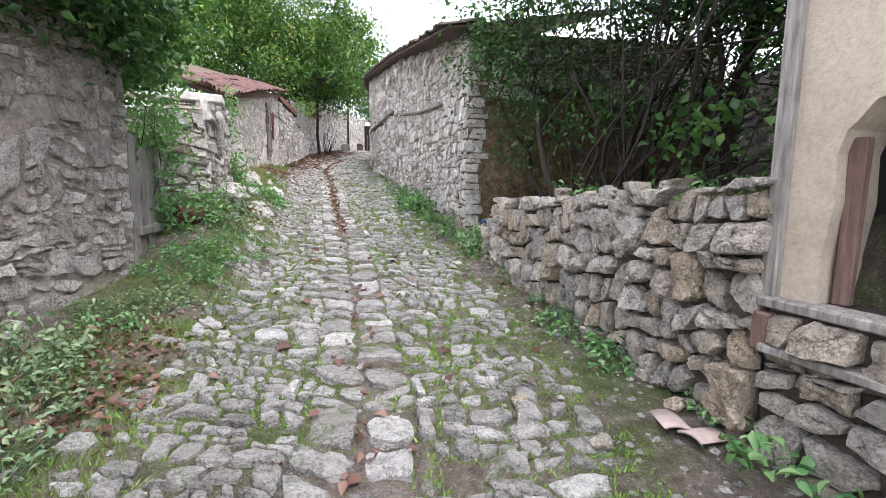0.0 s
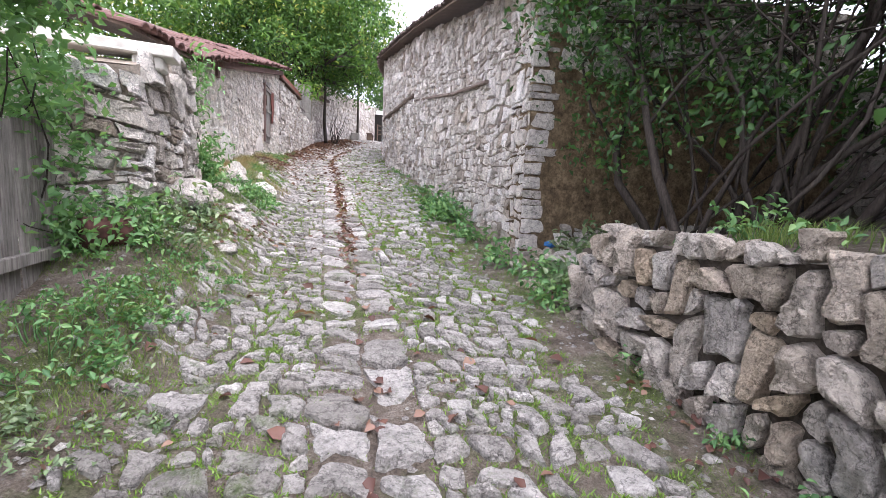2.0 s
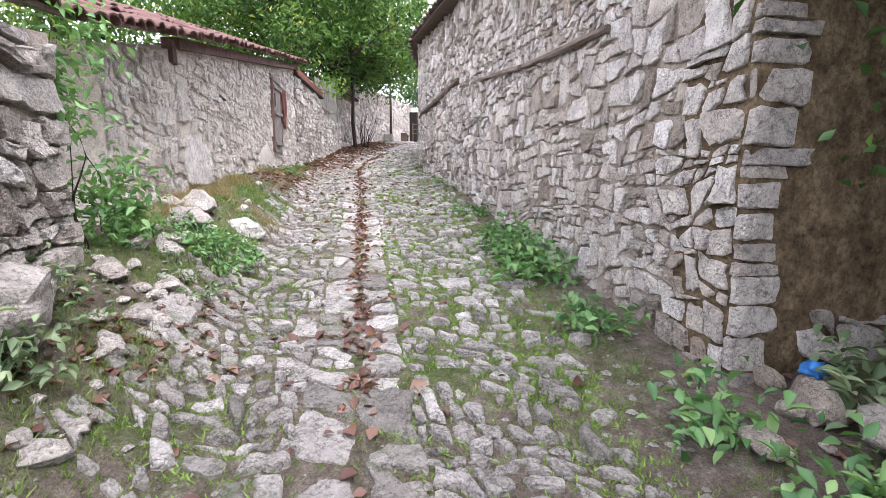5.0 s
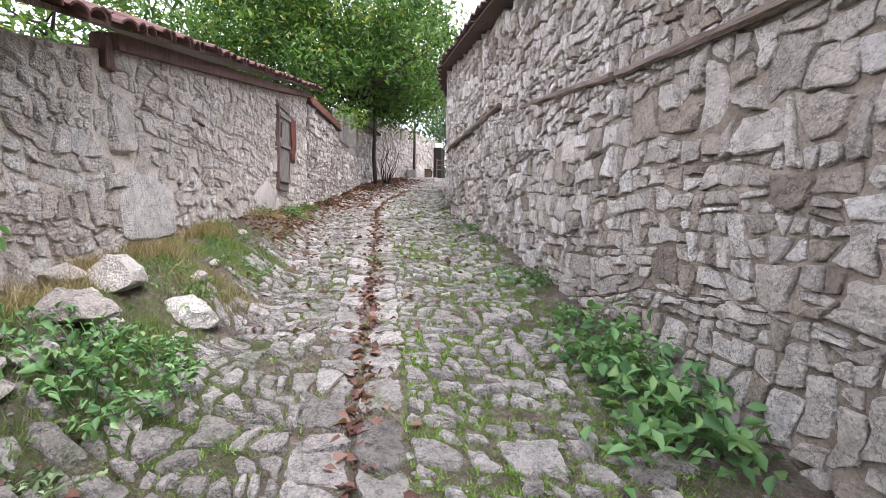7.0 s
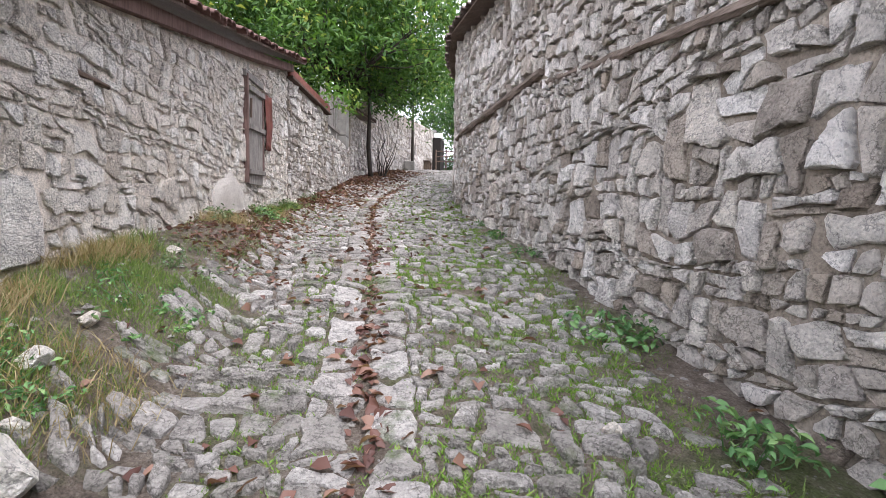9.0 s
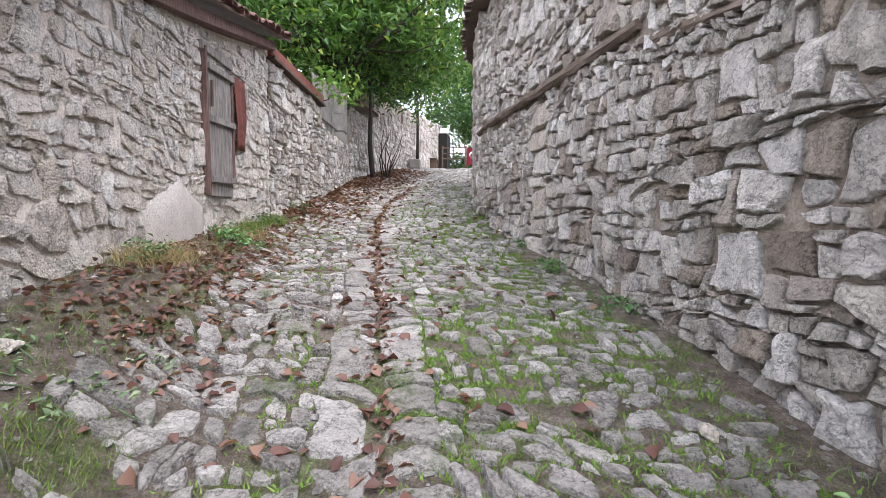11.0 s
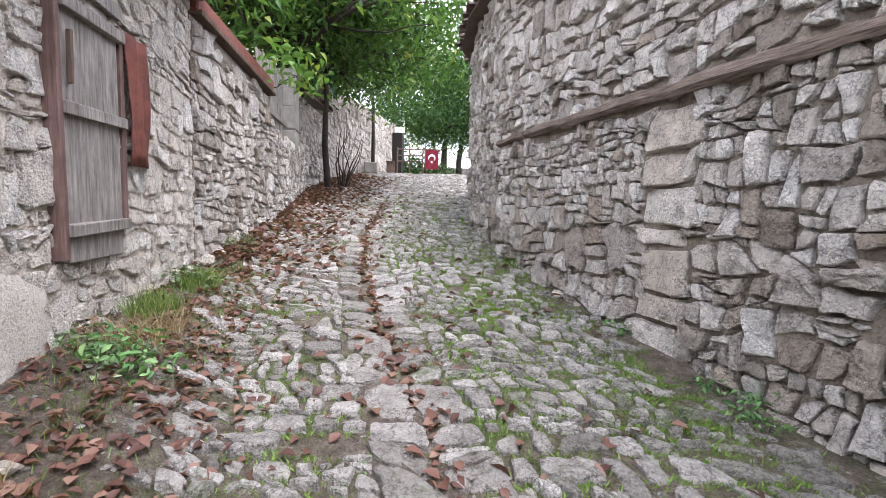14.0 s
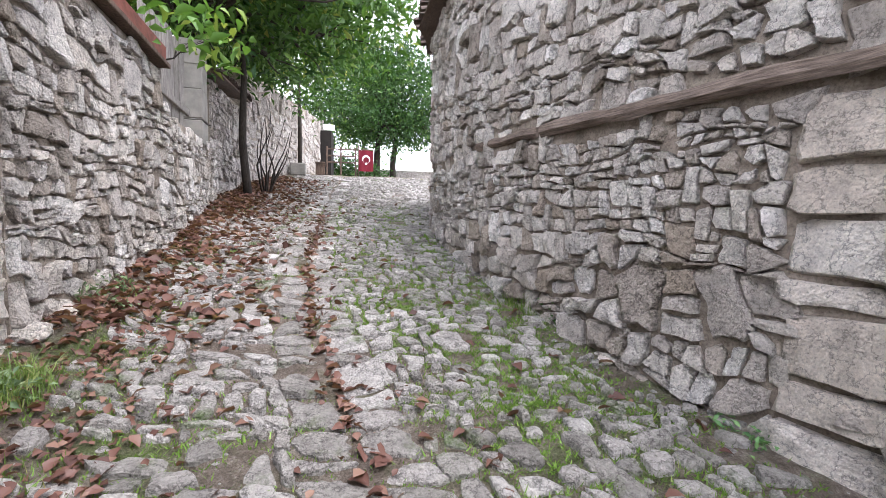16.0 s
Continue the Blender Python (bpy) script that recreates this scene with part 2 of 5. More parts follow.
def under(child, parent):
    child.parent = parent
    child.matrix_parent_inverse = parent.matrix_basis.inverted()
    return child


def rough_box(bm, m, size, jitter=0.0, bev=0.006, rng=random):
    """A bevelled, slightly uneven block of that size at the pose m."""
    got = bmesh.ops.create_cube(bm, size=1.0)
    vs = got["verts"]
    for v in vs:
        v.co = Vector((v.co.x * size[0], v.co.y * size[1], v.co.z * size[2])) + Vector([rng.uniform(-jitter, jitter) for _ in range(3)])
    es = list({e for v in vs for e in v.link_edges})
    if bev:
        out = bmesh.ops.bevel(bm, geom=es, offset=bev, segments=1, affect="EDGES")
        vs = list({v for f in out["faces"] for v in f.verts} | {v for v in vs if v.is_valid})
    for v in vs:
        v.co = m @ v.co


def box_ob(name, m, size, mat, jitter=0.0, bev=0.006):
    bm = bmesh.new()
    rough_box(bm, m, size, jitter, bev)
    return bm_ob(name, bm, mat)


def rubble(w, h, hmin, hmax, aspect, rng, seed, through_two=0.24, split=0.16):
    """Random rubble in rough, wavering courses: (middle, outline) pairs over a w by h field. Some stones reach through two courses, some are split, corners are knocked off."""
    zs = [0.0]
    while zs[-1] < h:
        zs.append(zs[-1] + hmin + (hmax - hmin) * rng.random() ** 1.5)
    n = len(zs) - 1

    def bed(i, u):
        d = min(zs[i] - zs[i - 1] if i else hmin, zs[i + 1] - zs[i] if i < n else hmin)
        v = 0.5 * noise.noise((u * 1.5, i * 3.7, seed)) + 0.55 * noise.noise((u * 5.3, i * 2.9, seed + 7.7))
        return zs[i] + d * max(-0.38, min(0.38, v * 1.2)) + 0.2 * noise.noise((u * 0.6, i * 0.22, seed + 2.2))

    taken = [[] for _ in range(n + 1)]
    out = []

    def stone(i, k, lb, lt, rb, rt, f0=0.0, f1=1.0):
        def at(e, f):
            u = (lb + (lt - lb) * f) if e == 0 else (rb + (rt - rb) * f) if e == 1 else ((lb + rb) / 2 + ((lt + rt) / 2 - (lb + rb) / 2) * f)
            a, b = bed(i, u), bed(k, u)
            return [u, a + (b - a) * f]
        wd = min(rb - lb, rt - lt)
        ht = (zs[k] - zs[i]) * (f1 - f0)
        if wd < 0.02:
            return
        p = [at(0, f0)] + ([at(2, f0)] if wd > 0.2 else []) + [at(1, f0)] + ([at(1, (f0 + f1) / 2)] if ht > 0.2 else []) + [at(1, f1)] + ([at(2, f1)] if wd > 0.2 else []) + [at(0, f1)] + ([at(0, (f0 + f1) / 2)] if ht > 0.2 else [])
        j = 0.12 * min(wd, ht)
        p = [(a + rng.uniform(-j, j), b + rng.uniform(-j, j)) for a, b in p]
        for _ in range(rng.choice((0, 1, 1, 2, 2))):
            q = rng.randrange(len(p))
            a, b, c = Vector(p[q - 1]), Vector(p[q]), Vector(p[(q + 1) % len(p)])
            k0, k1 = rng.uniform(0.15, 0.5), rng.uniform(0.15, 0.5)
            p[q:q + 1] = [tuple(b.lerp(a, k0)), tuple(b.lerp(c, k1))]
        cx, cy = sum(a for a, b in p) / len(p), sum(b for a, b in p) / len(p)
        out.append(((cx, cy, 0.5 * math.sqrt(wd * ht)), p))

    for i in range(n):
        d = zs[i + 1] - zs[i]
        spans = sorted(taken[i])
        lb = lt = 0.0
        stops = spans + [(w, w, w, w)]
        for nlb, nlt, nrb, nrt in stops:
            while min(nlb - lb, nlt - lt) > 0.02:
                wd = max(0.06, d * rng.uniform(0.75, aspect * 1.5) * (1.5 if rng.random() < 0.12 else 1))
                t = rng.uniform(-0.3, 0.3) * d
                rb, rt = max(lb, lt) + wd - t, max(lb, lt) + wd + t
                last = min(nlb - rb, nlt - rt) < 0.45 * d + 0.02
                if last:
                    rb, rt = nlb, nlt
                free = i + 2 <= n and not any(min(q[0], q[1]) < max(rb, rt) + 0.1 and max(q[2], q[3]) > min(lb, lt) - 0.1 for q in taken[i + 1])
                if free and rng.random() < through_two and wd > 0.7 * d and zs[i + 2] - zs[i] < 2.1 * hmax:
                    f = d / (zs[i + 2] - zs[i])
                    sl, sr = (lt - lb) / f, (rt - rb) / f
                    stone(i, i + 2, lb, lb + sl * 0.6, rb, rb + sr * 0.6)
                    taken[i + 1].append((lb + (lt - lb) * 0.6, lb + sl * 0.6, rb + (rt - rb) * 0.6, rb + sr * 0.6))
                    lt, rt = lb + (lt - lb) * 0.6, rb + (rt - rb) * 0.6
                elif d > hmin * 1.7 and rng.random() < split:
                    f = rng.uniform(0.3, 0.7)
                    if rng.random() < 0.5 and wd > 0.16:
                        m0 = rng.uniform(0.35, 0.65)
                        mb, mt = lb + (rb - lb) * m0, lt + (rt - lt) * m0
                        stone(i, i + 1, lb, lt, mb, mt, 0.0, f)
                        stone(i, i + 1, mb, mt, rb, rt, 0.0, f)
                    else:
                        stone(i, i + 1, lb, lt, rb, rt, 0.0, f)
                    stone(i, i + 1, lb, lt, rb, rt, f, 1.0)
                else:
                    stone(i, i + 1, lb, lt, rb, rt)
                lb, lt = rb, rt
            lb, lt = nrb, nrt
    return out


def stone_shape(poly, joint, proud, rng, round_off=0.14, flat=0.9, fine=False, chip=0.08):
    """Rings of a broken stone over its outline: (u, v, height) points and faces."""
    cx = sum(p[0] for p in poly) / len(poly)
    cy = sum(p[1] for p in poly) / len(poly)
    pts = []
    n = len(poly)
    for i in range(n):
        a, b = poly[i], poly[(i + 1) % n]
        ln_ = math.hypot(b[0] - a[0], b[1] - a[1])
        if ln_ < 0.015:
            continue
        r0, r1 = round_off * rng.uniform(0.5, 1.7), 1 - round_off * rng.uniform(0.5, 1.7)
        for t in ((r0, 0.5, r1) if ln_ > (0.09 if fine else 0.2) else (r0, r1) if ln_ > 0.042 else (0.5,)):
            pts.append((a[0] + (b[0] - a[0]) * t, a[1] + (b[1] - a[1]) * t))
    if len(pts) < 5:
        return None
    size = max(math.hypot(x - cx, y - cy) for x, y in pts)
    ring = []
    for x, y in pts:
        d = math.hypot(x - cx, y - cy)
        s = max(0.3, (d - joint * rng.uniform(0.2, 1.6) - size * rng.uniform(0, chip)) / max(d, 1e-6))
        ring.append((cx + (x - cx) * s, cy + (y - cy) * s))
    n = len(ring)
    tilt = (rng.uniform(-0.16, 0.16), rng.uniform(-0.2, 0.12))
    ph = rng.uniform(0, 90)
    verts, faces = [], []
    for scale, height, wob in ((1.0, -0.03, 0.0), (0.985, 0.6 * proud, 0.22 * proud), (flat, proud, 0.1 * proud), (0.45, proud * 1.03, 0.1 * proud))[: 4 if fine else 3]:
        for x, y in ring:
            s = scale * (rng.uniform(0.93, 1.06) if wob else 1)
            px_, py_ = cx + (x - cx) * s, cy + (y - cy) * s
            z = height
            if wob:
                z += rng.uniform(-wob, wob) + tilt[0] * (px_ - cx) + tilt[1] * (py_ - cy)
                z += 0.4 * proud * noise.noise((px_ * 9, py_ * 9, ph))
            verts.append((px_, py_, z))
    verts.append((cx, cy, proud * rng.uniform(0.85, 1.2)))
    rows = 3 if fine else 2
    for k in range(rows):
        for i in range(n):
            j = (i + 1) % n
            faces.append((k * n + i, k * n + j, (k + 1) * n + j, (k + 1) * n + i))
    for i in range(n):
        faces.append((rows * n + i, rows * n + (i + 1) % n, (rows + 1) * n))
    return verts, faces


class Line:
    """A polyline in plan, walked by length."""

    def __init__(self, pts):
        self.p = [Vector(q) for q in pts]
        self.s = [0.0]
        for a, b in zip(self.p, self.p[1:]):
            self.s.append(self.s[-1] + (b - a).length)
        self.length = self.s[-1]

    def at(self, u):
        u = min(max(u, 0), self.length)
        i = max(0, min(len(self.p) - 2, next((k for k in range(len(self.s) - 1) if u <= self.s[k + 1]), len(self.p) - 2)))
        a, b = self.p[i], self.p[i + 1]
        d = (b - a).normalized()
        q = a + d * (u - self.s[i])
        # soft turn of the normal round the corners
        n = Vector((-d.y, d.x))
        return q, n


def wall(name, label, pts, top, thick, side, mat, base=None, seg=0.4, cap=0.0):
    """A wall along a line: the line is the face, which looks to the side (+1: to the left of its run). top: heights by u. Returns the object and (line, top, side)."""
    line = Line(pts)
    tu = [q[0] for q in top]
    tz = [q[1] for q in top]
    n = max(2, int(line.length / seg) + 1)
    us = sorted(set([line.length * i / (n - 1) for i in range(n)] + [s for s in line.s]))
    verts, faces = [], []
    for u in us:
        q, nn = line.at(u)
        zt = float(np.interp(u, tu, tz)) - cap
        zb = (base if base is not None else ground_z(q.x, q.y) - 0.4)
        back = q - nn * side * thick
        verts += [(q.x, q.y, zb), (q.x, q.y, zt), (back.x, back.y, zt), (back.x, back.y, zb)]
    for i in range(len(us) - 1):
        a, b = 4 * i, 4 * i + 4
        for j in range(4):
            k = (j + 1) % 4
            faces.append((a + j, a + k, b + k, b + j))
    e = 4 * (len(us) - 1)
    faces += [(3, 2, 1, 0), (e, e + 1, e + 2, e + 3)]
    me = bpy.data.meshes.new(name)
    me.from_pydata(verts, [], faces)
    bm = bmesh.new()
    bm.from_mesh(me)
    bmesh.ops.recalc_face_normals(bm, faces=bm.faces)
    bm.to_mesh(me)
    bm.free()
    me.materials.append(mat)
    ob = tagged(new(name, me), label, "wall", kind="structure")
    return ob, (line, tu, tz, side)


STONES = []
FLUSH = {"wall_right_house": ([0, 2.5, 5.5], [0.45, 0.55, 1.0])}  # how far the facing stands out, by length along the wall


def dressed(parent, info, u, z, w, h, proud, mat, seed, name="quoin_stone"):
    """One squared, rough-faced stone at u, z (its middle) of a wall."""
    rng = random.Random(seed)
    line, tu, tz, side = info
    poly = [(u - w / 2, z - h / 2), (u + w / 2, z - h / 2), (u + w / 2, z + h / 2), (u - w / 2, z + h / 2)]
    poly = [(a + rng.uniform(-0.012, 0.012), b + rng.uniform(-0.012, 0.012)) for a, b in poly]
    vs, fs = stone_shape(poly, 0.006, proud, rng, 0.1, 0.9, True, 0.06)
    out = []
    for a, b, c in vs:
        p, nn = line.at(a)
        e = a - min(max(a, 0), line.length)
        out.append((p.x + nn.x * side * c + nn.y * e, p.y + nn.y * side * c - nn.x * e, b))
    if side > 0:
        fs = [tuple(reversed(f)) for f in fs]
    return under(mesh_ob(name, out, fs, mat, [rng.random()] * len(out), sharp=24), parent)



def clad(wall_ob, info, mat, rmin, rmax, joint, proud, near, seed, squash=1.35, base_drop=0.1, keep=None, most=260, count=1.0, stone_name="stone", round_off=0.14):
    """Face a wall with rubble: the stones closest to the plan point near are parts, the others one part of kind stuff."""
    STONES.append((wall_ob, info, mat, rmin, rmax, joint, proud, near, seed, squash, base_drop, keep, most, count, stone_name, round_off))


def warp(u, v, seed, k):
    """Bends the joints so that the rubble keeps no even net."""
    a = noise.noise((u * 2.1, v * 4.3, seed)) * 0.07 + noise.noise((u * 7, v * 11, seed + 5.5)) * 0.028
    b = noise.noise((u * 1.9, v * 3.7, seed + 9.1)) * 0.06 + noise.noise((u * 6, v * 12, seed + 3.3)) * 0.026
    return u + a * k, v + b * k


def lay_stones(wall_ob, info, mat, rmin, rmax, joint, proud, near, seed, squash, base_drop, keep, most, count, stone_name, round_off):
    rng = random.Random(seed)
    line, tu, tz, side = info
    q0, _ = line.at(0)
    zs = [ground_z(*line.at(line.length * i / 20)[0]) for i in range(21)]
    z0 = min(zs) - base_drop
    made = []
    for (sx, sy, r), poly in rubble(line.length, max(tz) - z0, rmin * 1.5, rmax * 1.5, squash, rng, seed):
        u, z = sx, z0 + sy
        q, nn = line.at(u)
        zt = float(np.interp(u, tu, tz))
        if z > zt - 0.3 * r or z < ground_z(q.x, q.y) - base_drop - r:
            continue
        if keep and not keep(u, z):
            continue
        poly = [warp(a, z0 + b, seed, 0.55) for a, b in poly]
        poly = [(a, min(b, zt + 0.02)) for a, b in poly]
        out_by = float(np.interp(u, *FLUSH.get(wall_ob.name, ([0, 1], [1, 1]))))
        got = stone_shape(poly, joint, out_by * proud * rng.uniform(0.5, 1.35) * (0.7 + 0.5 * r / rmax), rng, round_off, fine=proud > 0.05 and r > 0.066, chip=0.05)
        if got is None:
            continue
        vs, fs = got
        out = []
        for a, b, c in vs:
            p, n2 = line.at(a)
            out.append((p.x + n2.x * side * c, p.y + n2.y * side * c, b + rng.uniform(-0.004, 0.004)))
        if side < 0:
            pass
        else:
            fs = [tuple(reversed(f)) for f in fs]
        made.append(((q.x - near[0]) ** 2 + (q.y - near[1]) ** 2 + (z - near[2]) ** 2, out, fs, rng.random()))
    finish(made, wall_ob, mat, most, stone_name)


def finish(made, parent, mat, most, piece_name):
    made.sort(key=lambda m: m[0])
    for _, vs, fs, tone in made[:most]:
        ob = mesh_ob(piece_name, vs, fs, mat, [tone] * len(vs), sharp=24)
        under(ob, parent)
    rest = made[most:]
    if rest:
        vs, fs, ts = [], [], []
        for _, v, f, tone in rest:
            k = len(vs)
            vs += v
            fs += [tuple(i + k for i in q) for q in f]
            ts += [tone] * len(v)
        ob = mesh_ob(piece_name + "s", vs, fs, mat, ts, sharp=24)
        tagged(under(ob, parent), kind="stuff")


def leaves_ob(name, centres, normals, sizes, mat, rng, aspect=0.45, droop=0.4, tones=None, fold=0.18, simple=False):
    """Many pointed, folded leaves in one mesh. centres, normals: n by 3; each has seven points, six faces."""
    c = np.asarray(centres, dtype=float)
    n = len(c)
    nr = np.asarray(normals, dtype=float)
    nr /= np.linalg.norm(nr, axis=1)[:, None] + 1e-9
    d = rng.normal(size=(n, 3))
    d[:, 2] -= droop
    d -= nr * (d * nr).sum(1)[:, None]
    d /= np.linalg.norm(d, axis=1)[:, None] + 1e-9
    s = np.cross(nr, d)
    L = np.asarray(sizes)[:, None]
    W = L * aspect
    up = nr * L * fold
    shape = ((-0.5, 0, 0), (-0.12, 0.46, 1), (0.55, 0, -0.6), (-0.12, -0.46, 1), (0.05, 0, 0.1), (0.24, 0.3, 0.7), (0.24, -0.3, 0.7))
    pts = np.stack([c + d * L * a + s * W * b + up * k for a, b, k in shape], axis=1).reshape(-1, 3)
    tri = np.array([[0, 4, 1], [1, 4, 5], [5, 4, 2], [0, 3, 4], [3, 6, 4], [6, 2, 4]])
    if simple:
        shape = ((-0.5, 0, 0), (0.0, 0.45, 1), (0.55, 0, -0.4), (0.0, -0.45, 1))
        pts = np.stack([c + d * L * a + s * W * b + up * k for a, b, k in shape], axis=1).reshape(-1, 3)
        tri = np.array([[0, 2, 1], [0, 3, 2]])
    per = len(shape)
    f = (tri[None] + per * np.arange(n)[:, None, None]).reshape(-1, 3)
    me = bpy.data.meshes.new(name)
    me.vertices.add(len(pts))
    me.vertices.foreach_set("co", pts.astype(np.float32).ravel())
    me.loops.add(len(f) * 3)
    me.loops.foreach_set("vertex_index", f.astype(np.int32).ravel())
    me.polygons.add(len(f))
    me.polygons.foreach_set("loop_start", (3 * np.arange(len(f))).astype(np.int32))
    me.polygons.foreach_set("loop_total", np.full(len(f), 3, dtype=np.int32))
    me.update(calc_edges=True)
    me.materials.append(mat)
    t = rng.random(n) if tones is None else np.asarray(tones)
    put_tone(me, np.repeat(t, per))
    return new(name, me)


def tube(bm, pts, radii, sides=8):
    """A tapered, bent limb through the points."""
    rings = []
    pts = [Vector(p) for p in pts]
    for i, p in enumerate(pts):
        d = (pts[min(i + 1, len(pts) - 1)] - pts[max(i - 1, 0)]).normalized()
        a = d.orthogonal().normalized()
        b = d.cross(a)
        rings.append([bm.verts.new(p + (a * math.cos(2 * math.pi * k / sides) + b * math.sin(2 * math.pi * k / sides)) * radii[i] * (1 + 0.12 * math.sin(3 * k + i))) for k in range(sides)])
    for r0, r1 in zip(rings, rings[1:]):
        # align the start of the next ring
        off = min(range(sides), key=lambda o: (r1[o].co - r0[0].co).length)
        for k in range(sides):
            bm.faces.new((r0[k], r0[(k + 1) % sides], r1[(k + 1 + off) % sides], r1[(k + off) % sides]))
    bm.faces.new(rings[-1])
    bm.faces.new(list(reversed(rings[0])))


def limb(rng, start, end, r0, r1, bend=0.12, n=6):
    a, b = Vector(start), Vector(end)
    ln_ = (b - a).length
    pts, rs = [], []
    ph = [rng.uniform(-1, 1) for _ in range(6)]
    for i in range(n):
        t = i / (n - 1)
        w = math.sin(math.pi * t) * bend * ln_
        pts.append(a.lerp(b, t) + Vector((ph[0] + ph[3] * math.sin(6 * t), ph[1] + ph[4] * math.sin(5 * t), ph[2] * 0.6)) * w * 0.6)
        rs.append(r0 + (r1 - r0) * t)
    return pts, rs

# ---- large structure ----
# ground: one sheet to the horizon


def axis(fine, lo, hi):
    out = list(fine)
    step = 1.0
    while out[-1] < hi:
        out.append(min(hi, out[-1] + step))
        step *= 1.6
    step = 1.0
    while out[0] > lo:
        out.insert(0, max(lo, out[0] - step))
        step *= 1.6
    return out


def build_ground():
    xs = axis(np.arange(-7.5, 3.01, 0.12), -400, 400)
    ys = axis(np.arange(0, 30.01, 0.15), -400, 400)
    verts = [(x, y, ground_z(x, y)) for y in ys for x in xs]
    w = len(xs)
    faces = [(j * w + i, j * w + i + 1, (j + 1) * w + i + 1, (j + 1) * w + i) for j in range(len(ys) - 1) for i in range(w - 1)]
    m, nt, ln, b = material("trodden_earth_with_moss", 0.97, 0.1)
    co = coords(nt, ln)
    big = noise_tex(nt, ln, co, 1.1, 8, 0.68)
    fine = noise_tex(nt, ln, co, 85, 8, 0.8)
    mid = noise_tex(nt, ln, co, 9, 10, 0.78)
    earth = ramp(nt, ln, mid, [(0.3, (0.10, 0.078, 0.062)), (0.5, (0.225, 0.185, 0.152)), (0.7, (0.40, 0.35, 0.295))])
    moss = ramp(nt, ln, mid, [(0.3, (0.055, 0.095, 0.022)), (0.6, (0.13, 0.185, 0.05)), (0.75, (0.20, 0.24, 0.08))])
    col = mix(nt, ln, ramp(nt, ln, big, [(0.49, grey3(0)), (0.62, grey3(0.75))]), earth, moss)
    grit = nt.new("ShaderNodeTexVoronoi")
    grit.inputs["Scale"].default_value = 45
    ln.new(co, grit.inputs["Vector"])
    speck = ramp(nt, ln, grit.outputs["Distance"], [(0.12, grey3(0.9)), (0.36, grey3(0))])
    gate = ramp(nt, ln, mid, [(0.5, grey3(0)), (0.6, grey3(1))])
    col = mix(nt, ln, mix(nt, ln, 1.0, speck, gate, "MULTIPLY"), col, (0.42, 0.39, 0.36))
    col = mix(nt, ln, 0.75, col, ramp(nt, ln, fine, [(0.34, grey3(0.3)), (0.5, grey3(1)), (0.66, grey3(1.6))]), "MULTIPLY")
    ln.new(col, b.inputs["Base Color"])
    bump(nt, ln, b, maths(nt, ln, "ADD", fine, mid), 1.0, 0.07)
    ob = mesh_ob("ground", verts, faces, m)
    return tagged(ob, "trodden earth with moss and fallen leaves under the lane", "ground", kind="structure")


ground = build_ground()

RIGHT = [(0.39, 7.55), (-1.19, 12.62), (-2.04, 15.4), (-2.81, 17.6), (-3.03, 18.3), (-3.2, 19.6), (-3.25, 20.9), (-2.9, 22.0), (-1.9, 22.9), (0.5, 23.6)]
wall_right, info_right = wall("wall_right_house", "tall rubble wall of pale grey limestone in lime mortar", RIGHT,
                              [(0, 4.2), (5.3, 5.3), (8.5, 5.85), (11.4, 6.2), (14, 6.25), (20, 6.3)], 0.55, 1, M_MORTAR_R)
clad(wall_right, info_right, M_STONE_R, 0.048, 0.125, 0.01, 0.06, (-1.9, 14.6, 2.6), 11, squash=0.85, round_off=0.07,
     keep=lambda u, z: u < 15.2 and not (8.36 < u < 8.71 and 2.2 < z < 4.08) and not (u > 6.5 and 4.1 < z < 4.22))
wall_gable, info_gable = wall("wall_mud_gable", "brown mud-plastered house wall with stone footing", [(5.6, 9.15), (0.85, 7.64), (0.4, 7.5)],
                              [(0, 4.6), (6, 4.2)], 0.5, 1, M_ADOBE)
LEFT = [(-4.35, 8.6), (-5.02, 11.3), (-5.93, 14.6), (-6.12, 15.4), (-6.33, 16.9)]
wall_left, info_left = wall("wall_left_house", "low house wall of pale limestone rubble, broad mortar joints", LEFT,
                            [(0, 3.3), (1.3, 3.6), (1.6, 3.75), (4, 4.25), (8.6, 5.3)], 0.5, -1, M_MORTAR_L)
clad(wall_left, info_left, M_STONE_L, 0.045, 0.13, 0.012, 0.026, (-5.3, 12.5, 2.8), 12, squash=1.0, round_off=0.1,
     keep=lambda u, z: not (1.42 < u < 1.78 and 2.85 < z < 3.36) and not (1.52 < u < 2.5 and 2.05 < z < 2.75))
LOWER = [(-6.33, 16.93), (-6.47, 19.3), (-6.98, 22.6)]
wall_lower, info_lower = wall("wall_left_yard", "grey rubble yard wall beside the lane", LOWER,
                              [(0, 5.12), (2.36, 4.92), (2.4, 4.5), (9, 4.5)], 0.45, -1, M_MORTAR_R)
clad(wall_lower, info_lower, M_STONE_R, 0.045, 0.12, 0.01, 0.036, (-6.3, 18, 3.5), 13, squash=1.05, round_off=0.1)
UPPER = [(-7.08, 22.65), (-7.3, 25.6)]
wall_upper, info_upper = wall("wall_left_outhouse", "rubble outhouse wall under a sagging eave", UPPER, [(0, 5.75), (4, 5.95)], 0.45, -1, M_MORTAR_R)
clad(wall_upper, info_upper, M_STONE_OLD, 0.08, 0.17, 0.012, 0.04, (-7, 23, 4), 23, most=100)
FAR = [(-7.3, 25.65), (-6.75, 31), (-6.4, 35)]
